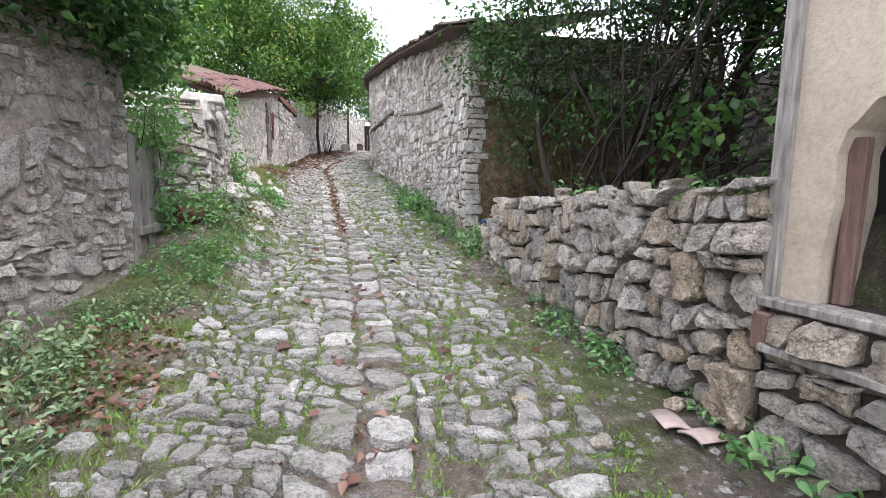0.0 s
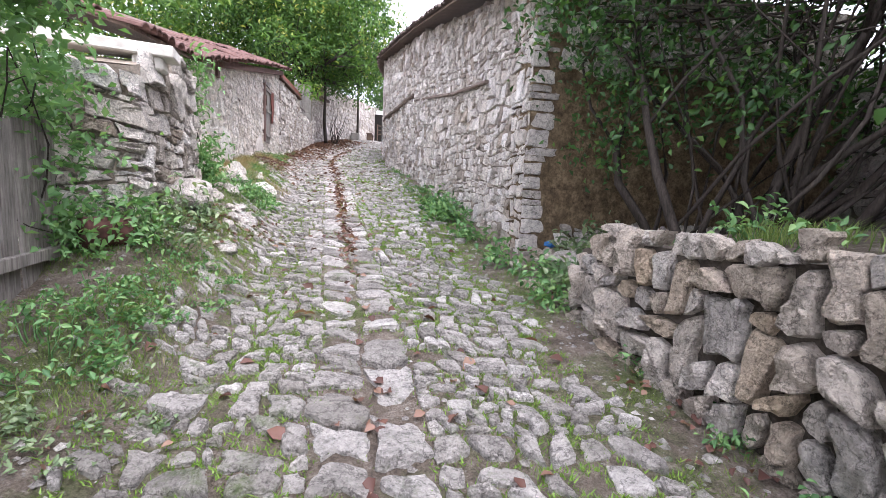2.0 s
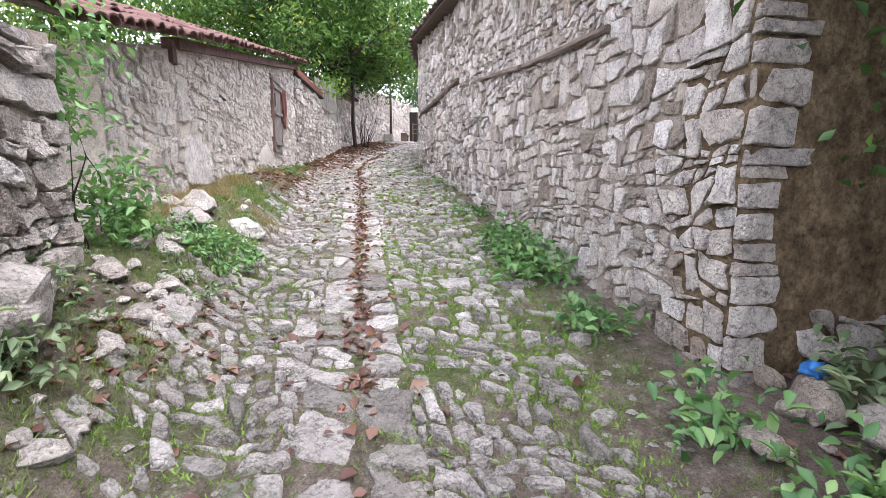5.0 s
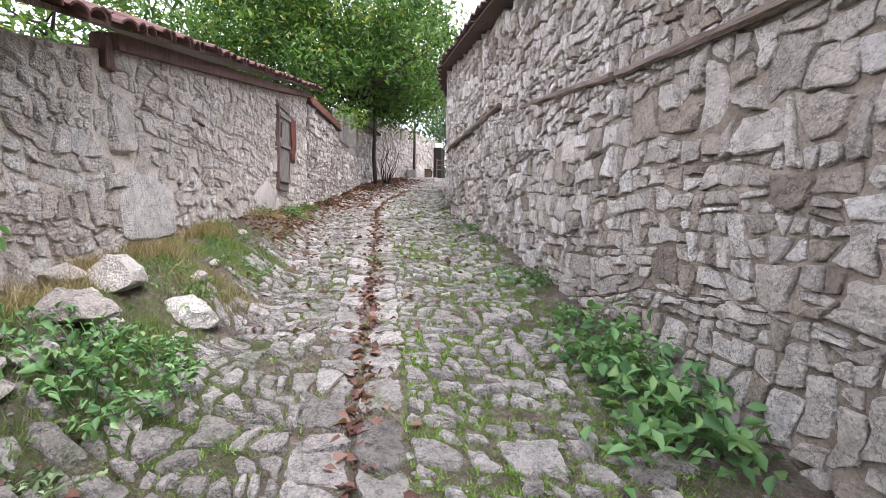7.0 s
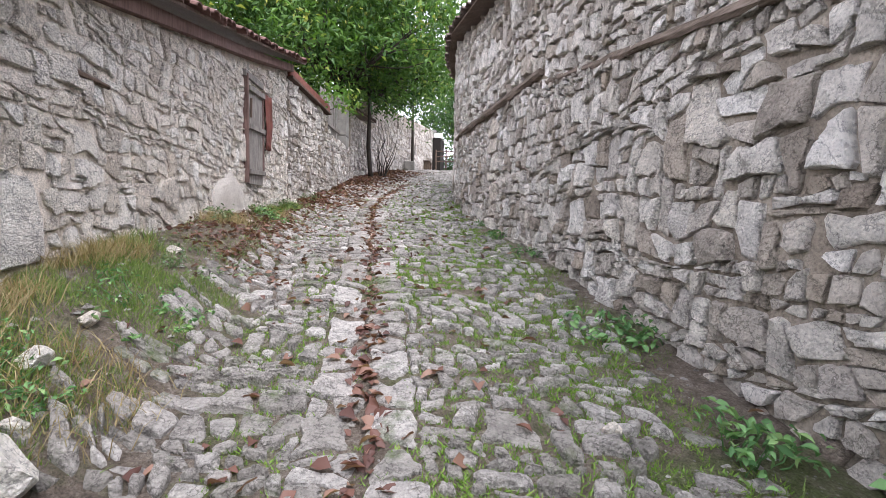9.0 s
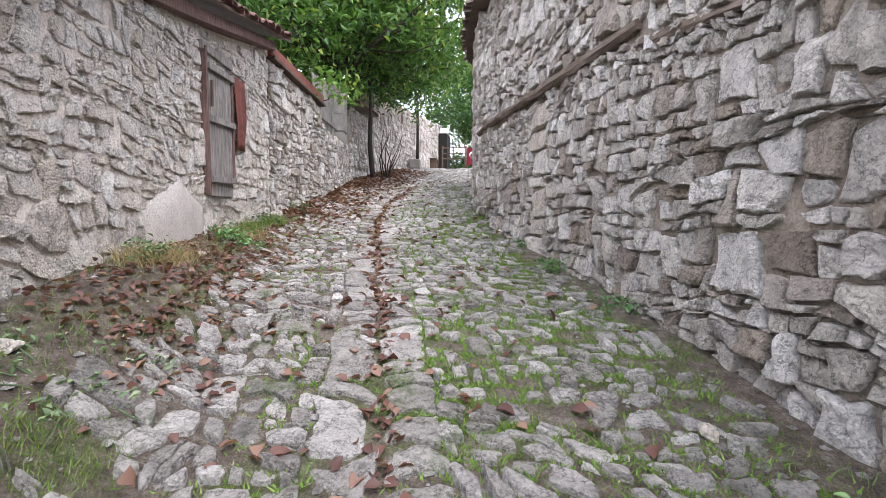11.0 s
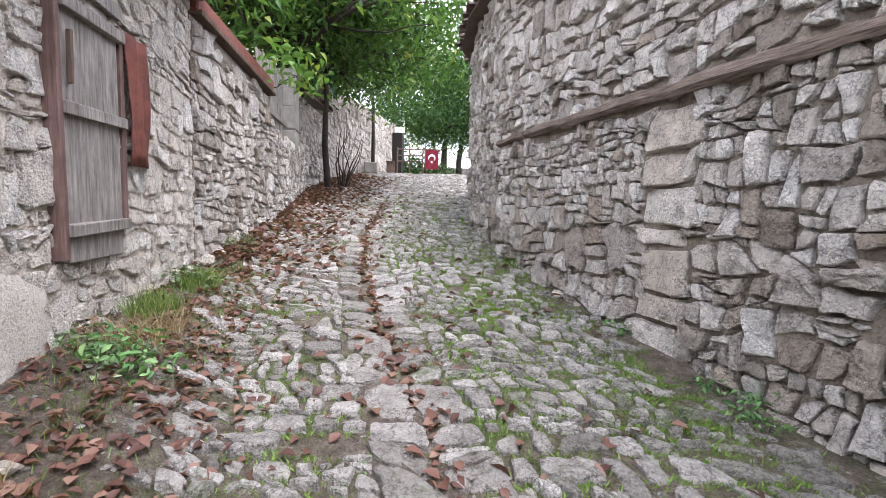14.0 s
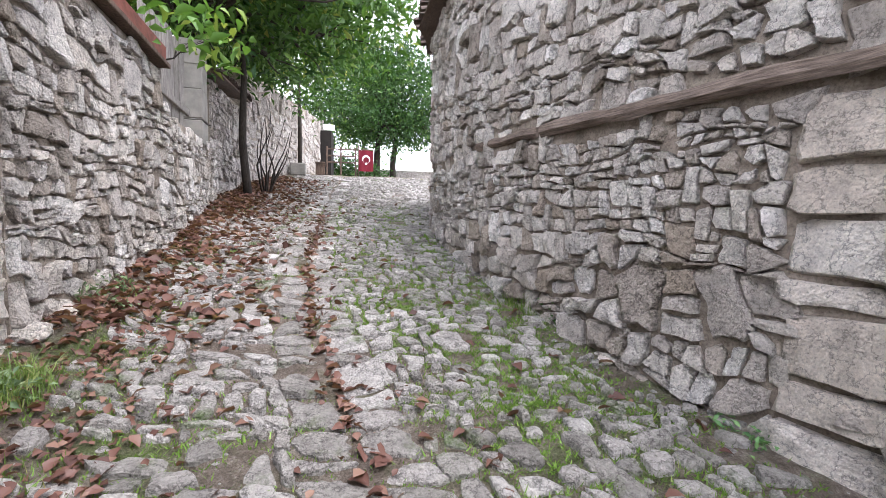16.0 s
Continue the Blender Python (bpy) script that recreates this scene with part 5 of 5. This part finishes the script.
WEEDS = [
    # x, y, radius, height, leaves, leaf size, material
    (-0.72, 9.75, 0.36, 0.42, 230, 0.095, M_LEAF_WEED), (-0.5, 9.25, 0.4, 0.36, 240, 0.095, M_LEAF_WEED), (-1.25, 11.6, 0.3, 0.25, 170, 0.06, M_LEAF_WEED),
    (-0.6, 9.0, 0.3, 0.3, 120, 0.1, M_LEAF_WEED), (0.1, 7.1, 0.28, 0.28, 120, 0.09, M_LEAF_WEED), (1.1, 7.2, 0.4, 0.5, 200, 0.1, M_LEAF_GREY),
    (1.18, 3.1, 0.25, 0.16, 200, 0.055, M_LEAF_WEED), (1.05, 3.6, 0.25, 0.16, 200, 0.055, M_LEAF_WEED), (0.42, 6.5, 0.3, 0.3, 150, 0.09, M_LEAF_WEED),
    (0.75, 6.3, 0.3, 0.35, 160, 0.1, M_LEAF_GREY), (0.35, 5.95, 0.25, 0.22, 130, 0.08, M_LEAF_WEED), (-0.95, 10.5, 0.25, 0.2, 140, 0.06, M_LEAF_WEED),
    (-2.0, 14.7, 0.16, 0.16, 80, 0.05, M_LEAF_WEED), (-1.7, 13.6, 0.2, 0.16, 90, 0.05, M_LEAF_WEED), (-2.75, 17.5, 0.16, 0.22, 90, 0.05, M_LEAF_WEED),
    (-0.2, 8.1, 0.25, 0.25, 120, 0.09, M_LEAF_WEED), (1.62, 1.95, 0.2, 0.2, 90, 0.09, M_LEAF_WEED), (-3.5, 8.8, 0.4, 0.25, 420, 0.055, M_LEAF_WEED),
    (-3.4, 8.6, 0.25, 0.3, 150, 0.06, M_LEAF_WEED), (-3.95, 8.1, 0.35, 0.45, 220, 0.08, M_LEAF_WEED), (-3.35, 6.95, 0.35, 0.35, 260, 0.06, M_LEAF_GREY),
    (-2.6, 4.3, 0.4, 0.28, 420, 0.05, M_LEAF_WEED), (-2.95, 5.9, 0.35, 0.4, 300, 0.06, M_LEAF_GREY), (-2.15, 2.15, 0.4, 0.3, 420, 0.05, M_LEAF_GREY),
    (-2.75, 3.35, 0.2, 0.25, 150, 0.05, M_LEAF_GREY), (-2.35, 3.6, 0.35, 0.15, 300, 0.045, M_LEAF_GREY), (-3.15, 5.6, 0.35, 0.45, 320, 0.07, M_LEAF_WEED),
    (-2.65, 4.8, 0.35, 0.25, 300, 0.05, M_LEAF_WEED), (-3.05, 6.4, 0.35, 0.4, 300, 0.07, M_LEAF_GREY), (-3.5, 9.15, 0.22, 0.2, 160, 0.05, M_LEAF_WEED),
    (-2.5, 2.6, 0.35, 0.35, 300, 0.06, M_LEAF_GREY), (-5.6, 14.8, 0.25, 0.16, 160, 0.045, M_LEAF_GREY), (-5.3, 13.3, 0.3, 0.2, 130, 0.05, M_LEAF_GREY),
    (-6.05, 16.3, 0.2, 0.2, 120, 0.05, M_LEAF_GREY), (-5.55, 14.9, 0.25, 0.18, 150, 0.06, M_LEAF_WEED), (-6.2, 17.8, 0.3, 0.2, 120, 0.05, M_LEAF_GREY),
    (0.95, 4.2, 0.16, 0.15, 90, 0.05, M_LEAF_WEED), (0.75, 4.9, 0.16, 0.15, 90, 0.05, M_LEAF_WEED), (1.5, 2.45, 0.14, 0.12, 60, 0.05, M_LEAF_WEED),
    (-2.9, 1.6, 0.5, 0.35, 400, 0.06, M_LEAF_GREY), (2.2, 3.4, 0.5, 0.3, 200, 0.07, M_LEAF_WEED), (1.5, 4.9, 0.5, 0.3, 200, 0.07, M_LEAF_WEED),
    (-4.3, 5.2, 0.4, 0.6, 250, 0.08, M_LEAF_WEED), (-1.95, 1.7, 0.3, 0.2, 300, 0.05, M_LEAF_GREY), (-2.45, 3.1, 0.3, 0.12, 200, 0.045, M_LEAF_WEED), (-2.2, 4.0, 0.4, 0.1, 300, 0.04, M_LEAF_GREY), (-2.45, 5.2, 0.35, 0.12, 260, 0.045, M_LEAF_WEED), (-2.6, 5.7, 0.35, 0.12, 260, 0.045, M_LEAF_WEED), (-3.3, 8.1, 0.3, 0.12, 200, 0.045, M_LEAF_GREY), (-4.0, 9.9, 0.4, 0.1, 300, 0.04, M_LEAF_WEED), (-4.2, 11.0, 0.4, 0.1, 260, 0.04, M_LEAF_WEED), (-4.5, 12.0, 0.4, 0.08, 220, 0.04, M_LEAF_GREY), (-2.35, 15.9, 0.14, 0.1, 60, 0.045, M_LEAF_WEED), (-2.05, 15.0, 0.14, 0.1, 60, 0.045, M_LEAF_WEED),
]
for i, (x, y, r, h, n, lf, mt) in enumerate(WEEDS):
    weed(x, y, r, h, n, lf, mt, 100 + i)


def blades(name, label, spots, n, height, width, mat, seed, lean=0.5, cat="grass"):
    """Grass blades over (x, y, rx, ry, weight) spots, one mesh."""
    rng = np.random.default_rng(seed)
    w = np.array([s[4] for s in spots], dtype=float)
    k = rng.choice(len(spots), n, p=w / w.sum())
    s = np.array([q[:4] for q in spots])[k]
    ang = rng.uniform(0, 2 * np.pi, n)
    rad = np.sqrt(rng.random(n)) * (0.6 + 0.4 * rng.random(n))
    x = s[:, 0] + s[:, 2] * rad * np.cos(ang)
    y = s[:, 1] + s[:, 3] * rad * np.sin(ang)
    z = np.array([ground_z(a, b) for a, b in zip(x, y)])
    h = height * rng.uniform(0.4, 1.2, n)
    d = rng.normal(size=(n, 2)) * lean
    side = rng.uniform(0, 2 * np.pi, n)
    sx, sy = np.cos(side) * width / 2, np.sin(side) * width / 2
    o = np.zeros(n)
    p = np.stack([np.stack([x - sx, y - sy, z - 0.01], 1), np.stack([x + sx, y + sy, z - 0.01], 1),
                  np.stack([x + sx * 0.7 + d[:, 0] * h * 0.4, y + sy * 0.7 + d[:, 1] * h * 0.4, z + h * 0.6], 1),
                  np.stack([x - sx * 0.7 + d[:, 0] * h * 0.4, y - sy * 0.7 + d[:, 1] * h * 0.4, z + h * 0.6], 1),
                  np.stack([x + d[:, 0] * h, y + d[:, 1] * h, z + h * 0.95], 1)], axis=1).reshape(-1, 3)
    tri = np.array([[0, 1, 2], [0, 2, 3], [3, 2, 4]]) if height > 0.06 else np.array([[0, 1, 4]])
    f = (tri[None] + 5 * np.arange(n)[:, None, None]).reshape(-1, 3)
    me = bpy.data.meshes.new(name)
    me.vertices.add(len(p))
    me.vertices.foreach_set("co", p.astype(np.float32).ravel())
    me.loops.add(len(f) * 3)
    me.loops.foreach_set("vertex_index", f.astype(np.int32).ravel())
    me.polygons.add(len(f))
    me.polygons.foreach_set("loop_start", (3 * np.arange(len(f))).astype(np.int32))
    me.polygons.foreach_set("loop_total", np.full(len(f), 3, dtype=np.int32))
    me.update(calc_edges=True)
    me.materials.append(mat)
    put_tone(me, np.repeat(rng.beta(2, 2.2, n), 5))
    tagged(new(name, me), label, cat, kind="stuff")


prg = random.Random(9)
BANK = []
for y in np.arange(1.5, 20, 0.35):
    dens = 1.0 if 8.8 < y < 12 else 0.5 if y < 8.8 else 0.1
    for _ in range(3):
        off = prg.uniform(1.25, 2.3)
        BANK.append((drain_x(y) - off, y, 0.3, 0.3, dens * (1.3 if off < 1.7 else 0.8)))
blades("bank_grass", "short patchy grass on the bank", BANK, 48000, 0.055, 0.006, M_GRASS, 71)
blades("dry_grass", "dry straw-coloured grass tufts on the bank", [(-4.55, 10.3, 0.3, 0.4, 1), (-4.4, 9.6, 0.3, 0.3, 1), (-4.85, 11.3, 0.25, 0.5, 1), (-3.9, 10.2, 0.4, 0.5, 0.5), (-5.3, 13.4, 0.25, 0.5, 0.8), (-5.7, 15.2, 0.2, 0.6, 0.5), (-4.2, 9.0, 0.35, 0.4, 0.8), (2.0, 3.0, 0.4, 0.6, 0.6)], 5200, 0.15, 0.005, M_DRY, 72, 0.7)
blades("wall_grass", "tall grass tufts at the wall foot", [(-5.95, 15.7, 0.2, 0.3, 1), (-6.0, 16.4, 0.2, 0.3, 1), (-4.95, 11.6, 0.15, 0.4, 0.4), (-2.9, 18.0, 0.15, 0.6, 0.6), (-3.1, 19.5, 0.12, 0.6, 0.5), (2.1, 4.0, 0.4, 0.9, 1), (1.75, 5.0, 0.4, 0.4, 1)], 3000, 0.14, 0.006, M_GRASS, 73, 0.5)
EDGE = [(drain_x(y) + prg.uniform(1.2, 1.9), y, 0.2, 0.25, 1) for y in np.arange(3, 19, 0.3)]
blades("edge_grass", "thin low grass along the wall edge of the lane", EDGE, 9000, 0.045, 0.006, M_GRASS, 75, 0.7)


def litter(name, label, spots, n, size, seed, flat=0.35):
    rng = np.random.default_rng(seed)
    w = np.array([s[4] for s in spots], dtype=float)
    k = rng.choice(len(spots), n, p=w / w.sum())
    s = np.array([q[:4] for q in spots])[k]
    x = s[:, 0] + s[:, 2] * rng.normal(size=n) * 0.5
    y = s[:, 1] + s[:, 3] * rng.normal(size=n) * 0.5
    z = np.array([ground_z(a, b) for a, b in zip(x, y)]) + rng.uniform(0.012, 0.034, n)
    nrm = rng.normal(size=(n, 3)) * flat
    nrm[:, 2] += 1
    lv = leaves_ob(name, np.stack([x, y, z], 1), nrm, size * rng.uniform(0.5, 1.3, n), M_FALLEN, rng, 0.8, 0.0, fold=0.2)
    tagged(lv, label, "fallen leaves", kind="stuff")


litter("drain_leaves", "brown fallen leaves caught along the drain", [(drain_x(y) + 0.02, y, 0.1, 0.2, 0.1 if y < 7 else 1.0) for y in np.arange(1.5, 22, 0.2)], 720, 0.08, 81)
litter("scattered_leaves", "scattered brown leaves on the cobbles", [(drain_x(y), y, 1.6, 0.4, 0.5 if y < 10 else 1.2) for y in np.arange(1.5, 24, 0.3)], 700, 0.09, 82)
litter("leaf_drift", "deep drift of russet leaves against the wall", [(drain_x(y) - o, y, 0.5, 0.5, 1.5 if o > 1.2 else 0.6) for y in np.arange(17.5, 28, 0.4) for o in (0.7, 1.1, 1.5, 1.8)], 4500, 0.11, 83)
litter("bank_leaves", "dead leaves and stalks on the bank", [(drain_x(y) - o, y, 0.4, 0.4, 1.0) for y in np.arange(12.4, 18, 0.4) for o in (1.2, 1.45, 1.75)] + [(-2.3, 3.0, 0.5, 0.6, 5), (-2.0, 2.4, 0.4, 0.4, 4), (0.9, 4.6, 0.3, 1.2, 2), (-3.1, 7.2, 0.4, 1.0, 5), (0.9, 6.6, 0.5, 0.6, 3)], 2600, 0.06, 84)


def boulder(x, y, r, seed, sink=0.3, mat=None, flat=0.75):
    rng = random.Random(seed)
    bm = bmesh.new()
    bmesh.ops.create_icosphere(bm, subdivisions=3 if r > 0.1 else 2, radius=1.0)
    cuts = [Vector([rng.uniform(-1, 1) for _ in range(3)]).normalized() for _ in range(9)]
    for v in bm.verts:
        p = v.co.copy()
        for c in cuts:
            k = p.dot(c) - 0.58
            if k > 0:
                p -= c * k
        p *= 1 + 0.16 * noise.noise(p * 2.2 + Vector((seed, 0, 0))) + 0.07 * noise.noise(p * 6 + Vector((seed, 0, 0)))
        v.co = Vector((p.x * r * 1.15, p.y * r * 0.95, p.z * r * flat))
    ob = bm_ob("boulder", bm, mat or M_STONE_L, True)
    ob.data.set_sharp_from_angle(angle=radians(14))
    put_tone(ob.data, [rng.random()] * len(ob.data.vertices))
    ob.matrix_basis = pose(x, y, ground_z(x, y) + r * flat * (0.8 - sink * 1.4), 0, 0, rng.uniform(0, 360))
    tagged(ob, "loose rough limestone boulder lying on the ground", "boulder", "loose stones")


ROCKS = [(-3.3, 6.8, 0.4), (0.27, 6.4, 0.11), (0.6, 6.45, 0.11), (-4.1, 9.5, 0.28), (-3.75, 9.7, 0.25), (-3.6, 9.4, 0.09), (-3.9, 8.95, 0.26), (-4.35, 9.3, 0.2), (-4.05, 10.2, 0.11), (-3.3, 7.85, 0.12), (-3.2, 7.5, 0.1),
         (-3.05, 7.1, 0.12), (0.72, 7.3, 0.22), (0.85, 6.95, 0.24), (0.3, 6.95, 0.14), (-4.2, 10.6, 0.09), (-3.25, 7.7, 0.09), (-3.3, 6.45, 0.22), (0.6, 7.5, 0.13),
         (1.4, 2.5, 0.1), (0.84, 2.15, 0.09), (0.48, 2.5, 0.09), (-6.25, 17.0, 0.13), (-6.5, 18.7, 0.17), (-6.35, 17.4, 0.09), (-2.6, 16.8, 0.09), (-2.25, 15.95, 0.06),
         (-5.3, 13.9, 0.06), (-6.3, 17.35, 0.09), (-2.02, 13.8, 0.05), (-4.75, 11.9, 0.08), (-3.85, 9.95, 0.06), (-1.45, 10.6, 0.07), (-1.65, 12.25, 0.07), (-3.6, 8.3, 0.14),
         (1.15, 6.2, 0.2), (0.6, 5.95, 0.16), (0.9, 6.5, 0.18), (-3.5, 7.6, 0.16), (-3.7, 8.6, 0.13)]
prr = random.Random(21)
for _ in range(34):
    y = prr.uniform(5.8, 9.2)
    ROCKS.append((drain_x(y) - prr.uniform(1.25, 2.0), y, prr.uniform(0.04, 0.13)))
for _ in range(14):
    ROCKS.append((prr.uniform(0.3, 1.3), prr.uniform(6.0, 7.3), prr.uniform(0.05, 0.13)))
for i, (x, y, r) in enumerate(ROCKS):
    boulder(x, y, r * 0.8, 200 + i, 0.3, M_STONE_DRY if x > 0 else M_STONE_L if y > 9 else M_STONE_OLD)


def pebbles():
    rng = random.Random(88)
    vs, fs, ts = [], [], []
    for _ in range(6500):
        y = rng.uniform(1.2, 20)
        off = rng.choice((rng.gauss(-1.6, 0.35), rng.gauss(1.55, 0.25), rng.uniform(-1.2, 1.2)))
        x = drain_x(y) + off
        r = 0.007 + 0.03 * rng.random() ** 3.5
        z = ground_z(x, y)
        k = len(vs)
        for a in range(5):
            vs.append((x + r * math.cos(a * 1.257 + y) * rng.uniform(0.7, 1.2), y + r * math.sin(a * 1.257 + y) * rng.uniform(0.7, 1.2), z + r * 0.1))
        vs.append((x, y, z + r * rng.uniform(0.5, 0.9)))
        fs += [(k + a, k + (a + 1) % 5, k + 5) for a in range(5)]
        ts += [rng.random()] * 6
    ob = mesh_ob("pebbles", vs, fs, M_COBBLE, ts, smooth=False)
    tagged(ob, "small pale pebbles and grit beside the cobbles", "pebbles", kind="stuff")


pebbles()


def small_things():
    rng = random.Random(3)
    # crumpled blue plastic on the stones at the house corner
    bm = bmesh.new()
    bmesh.ops.create_icosphere(bm, subdivisions=3, radius=1)
    for v in bm.verts:
        v.co = v.co * (1 + 0.6 * noise.noise(v.co * 2.5) + 0.4 * noise.noise(v.co * 7))
        v.co = Vector((v.co.x * 0.06, v.co.y * 0.045, v.co.z * 0.04))
    ob = bm_ob("plastic_bag", bm, M_BLUE, True)
    ob.matrix_basis = pose(0.72, 7.32, ground_z(0.72, 7.32) + 0.2)
    tagged(ob, "crumpled blue plastic bag lying on a boulder", "plastic bag")
    for x, y, r in ((1.42, 2.22, 25), (1.3, 2.35, 80)):
        vs, fs = [], []
        for i in range(9):
            a = math.pi * (0.2 + 0.6 * i / 8)
            for l in (-0.13, 0.13):
                vs += [(l, 0.09 * math.cos(a), 0.05 * math.sin(a) - 0.02), (l, 0.075 * math.cos(a), 0.04 * math.sin(a) - 0.024)]
        for i in range(8):
            k = 4 * i
            fs += [(k, k + 2, k + 6, k + 4), (k + 1, k + 5, k + 7, k + 3), (k, k + 4, k + 5, k + 1), (k + 2, k + 3, k + 7, k + 6)]
        o = mesh_ob("broken_tile", vs, fs, plain_tile)
        o.matrix_basis = pose(x, y, ground_z(x, y) + 0.02, 0, 8, r)
        tagged(o, "broken pale pink roof tile on the ground", "tile shard")


plain_tile = plain_material("pink_clay_shard", (0.36, 0.28, 0.25), 0.9, 0.5)
small_things()

# ---- stones of the walls and the lane, last ----
for job in STONES:
    lay_stones(*job)


def lay_cobbles():
    """Limestone setts of the lane: slabs along the drain, smaller ones to both sides."""
    road = mesh_ob("lane_paving", [(0, 0, -3), (0.1, 0, -3), (0, 0.1, -3)], [(0, 1, 2)], M_COBBLE, [0, 0, 0])
    tagged(road, "old cobbled lane of pale worn limestone with mossy joints", "paving", kind="structure")
    rng = random.Random(5)
    y0, y1 = 0.2, 30.0
    made = []
    tufts = []
    fields = ((-1.85, -0.29, 0.07, 0.155, 1.25, 1), (-0.31, -0.005, 0.13, 0.36, 2.6, 2), (0.005, 0.31, 0.13, 0.36, 2.6, 3), (0.29, 3.5, 0.066, 0.14, 1.2, 4))
    pieces = []
    for x0, x1, hmin, hmax, aspect, seed in fields:
        for (sx, sy, r), poly in rubble(x1 - x0, y1 - y0, hmin, hmax, aspect, rng, seed * 3.1, 0.07, 0.08):
            pieces.append((x0 + sx, y0 + sy, r, [(x0 + a, y0 + b) for a, b in poly]))
    for off, y, r, poly in pieces:
        edge_l = -1.42 + 0.25 * noise.noise((0, y * 0.9, 7))
        edge_r = float(np.interp(y, [7, 12, 18, 22, 26], [1.45, 1.8, 1.9, 2.3, 3.3])) + 0.25 * noise.noise((0, y * 0.9, 17))
        if y > 24:
            edge_l = -1.5
        if off < edge_l or off > edge_r:
            continue
        edge = min(off - edge_l, edge_r - off)
        g = 0.3 + 0.8 * noise.noise((off * 1.6, y * 0.8, 3.3)) + 0.35 * noise.noise((off * 5, y * 5, 1.3)) + (0.42 if 0.2 < off < 1.7 else -0.12 if off < -0.2 and y > 7 else 0.15)
        if g > 0.15 and abs(off) > 0.16 and 0.5 < y < 23:
            for p, q in zip(poly, poly[1:] + poly[:1]):
                for t in (0.15, 0.5, 0.85):
                    b = p[1] + (q[1] - p[1]) * t
                    tufts.append((drain_x(b) + p[0] + (q[0] - p[0]) * t, b, 0.032, 0.026, g * math.hypot(p[0] - q[0], p[1] - q[1])))
        if (edge < 0.35 and rng.random() > 0.4 + 1.4 * edge) or (abs(off) > 0.3 and rng.random() < 0.06 + 0.2 * max(0, g - 0.4)):
            continue
        spine = abs(off) < 0.3
        poly = [(a + 0.045 * noise.noise((a * 3, b * 3, 2.5)), b + 0.05 * noise.noise((a * 3, b * 3, 6.5))) for a, b in poly]
        got = stone_shape(poly, 0.006 if spine else 0.008 + 0.012 * max(0, min(1, g)), (0.014 if spine else 0.026) * rng.uniform(0.3, 1.7), rng, 0.17, 0.82, r > 0.12, 0.13)
        if got is None:
            continue
        out = []
        for a, b, c in got[0]:
            x = drain_x(b) + a
            out.append((x, b, ground_z(x, b) + c + 0.004))
        x = drain_x(y) + off
        near = min((x + 0.5 + 0.27 * (yy - 2.5)) ** 2 + (y - yy) ** 2 for yy in (3.2, 6.5, 10.5, 13, 15.5))
        made.append((near, out, got[1], rng.random()))
    blades("moss_grass", "moss and fine grass in the joints of the lane", tufts, 135000, 0.028, 0.013, M_MOSS, 74, 0.9)
    finish(made, road, M_COBBLE, 300, "cobble")


lay_cobbles()
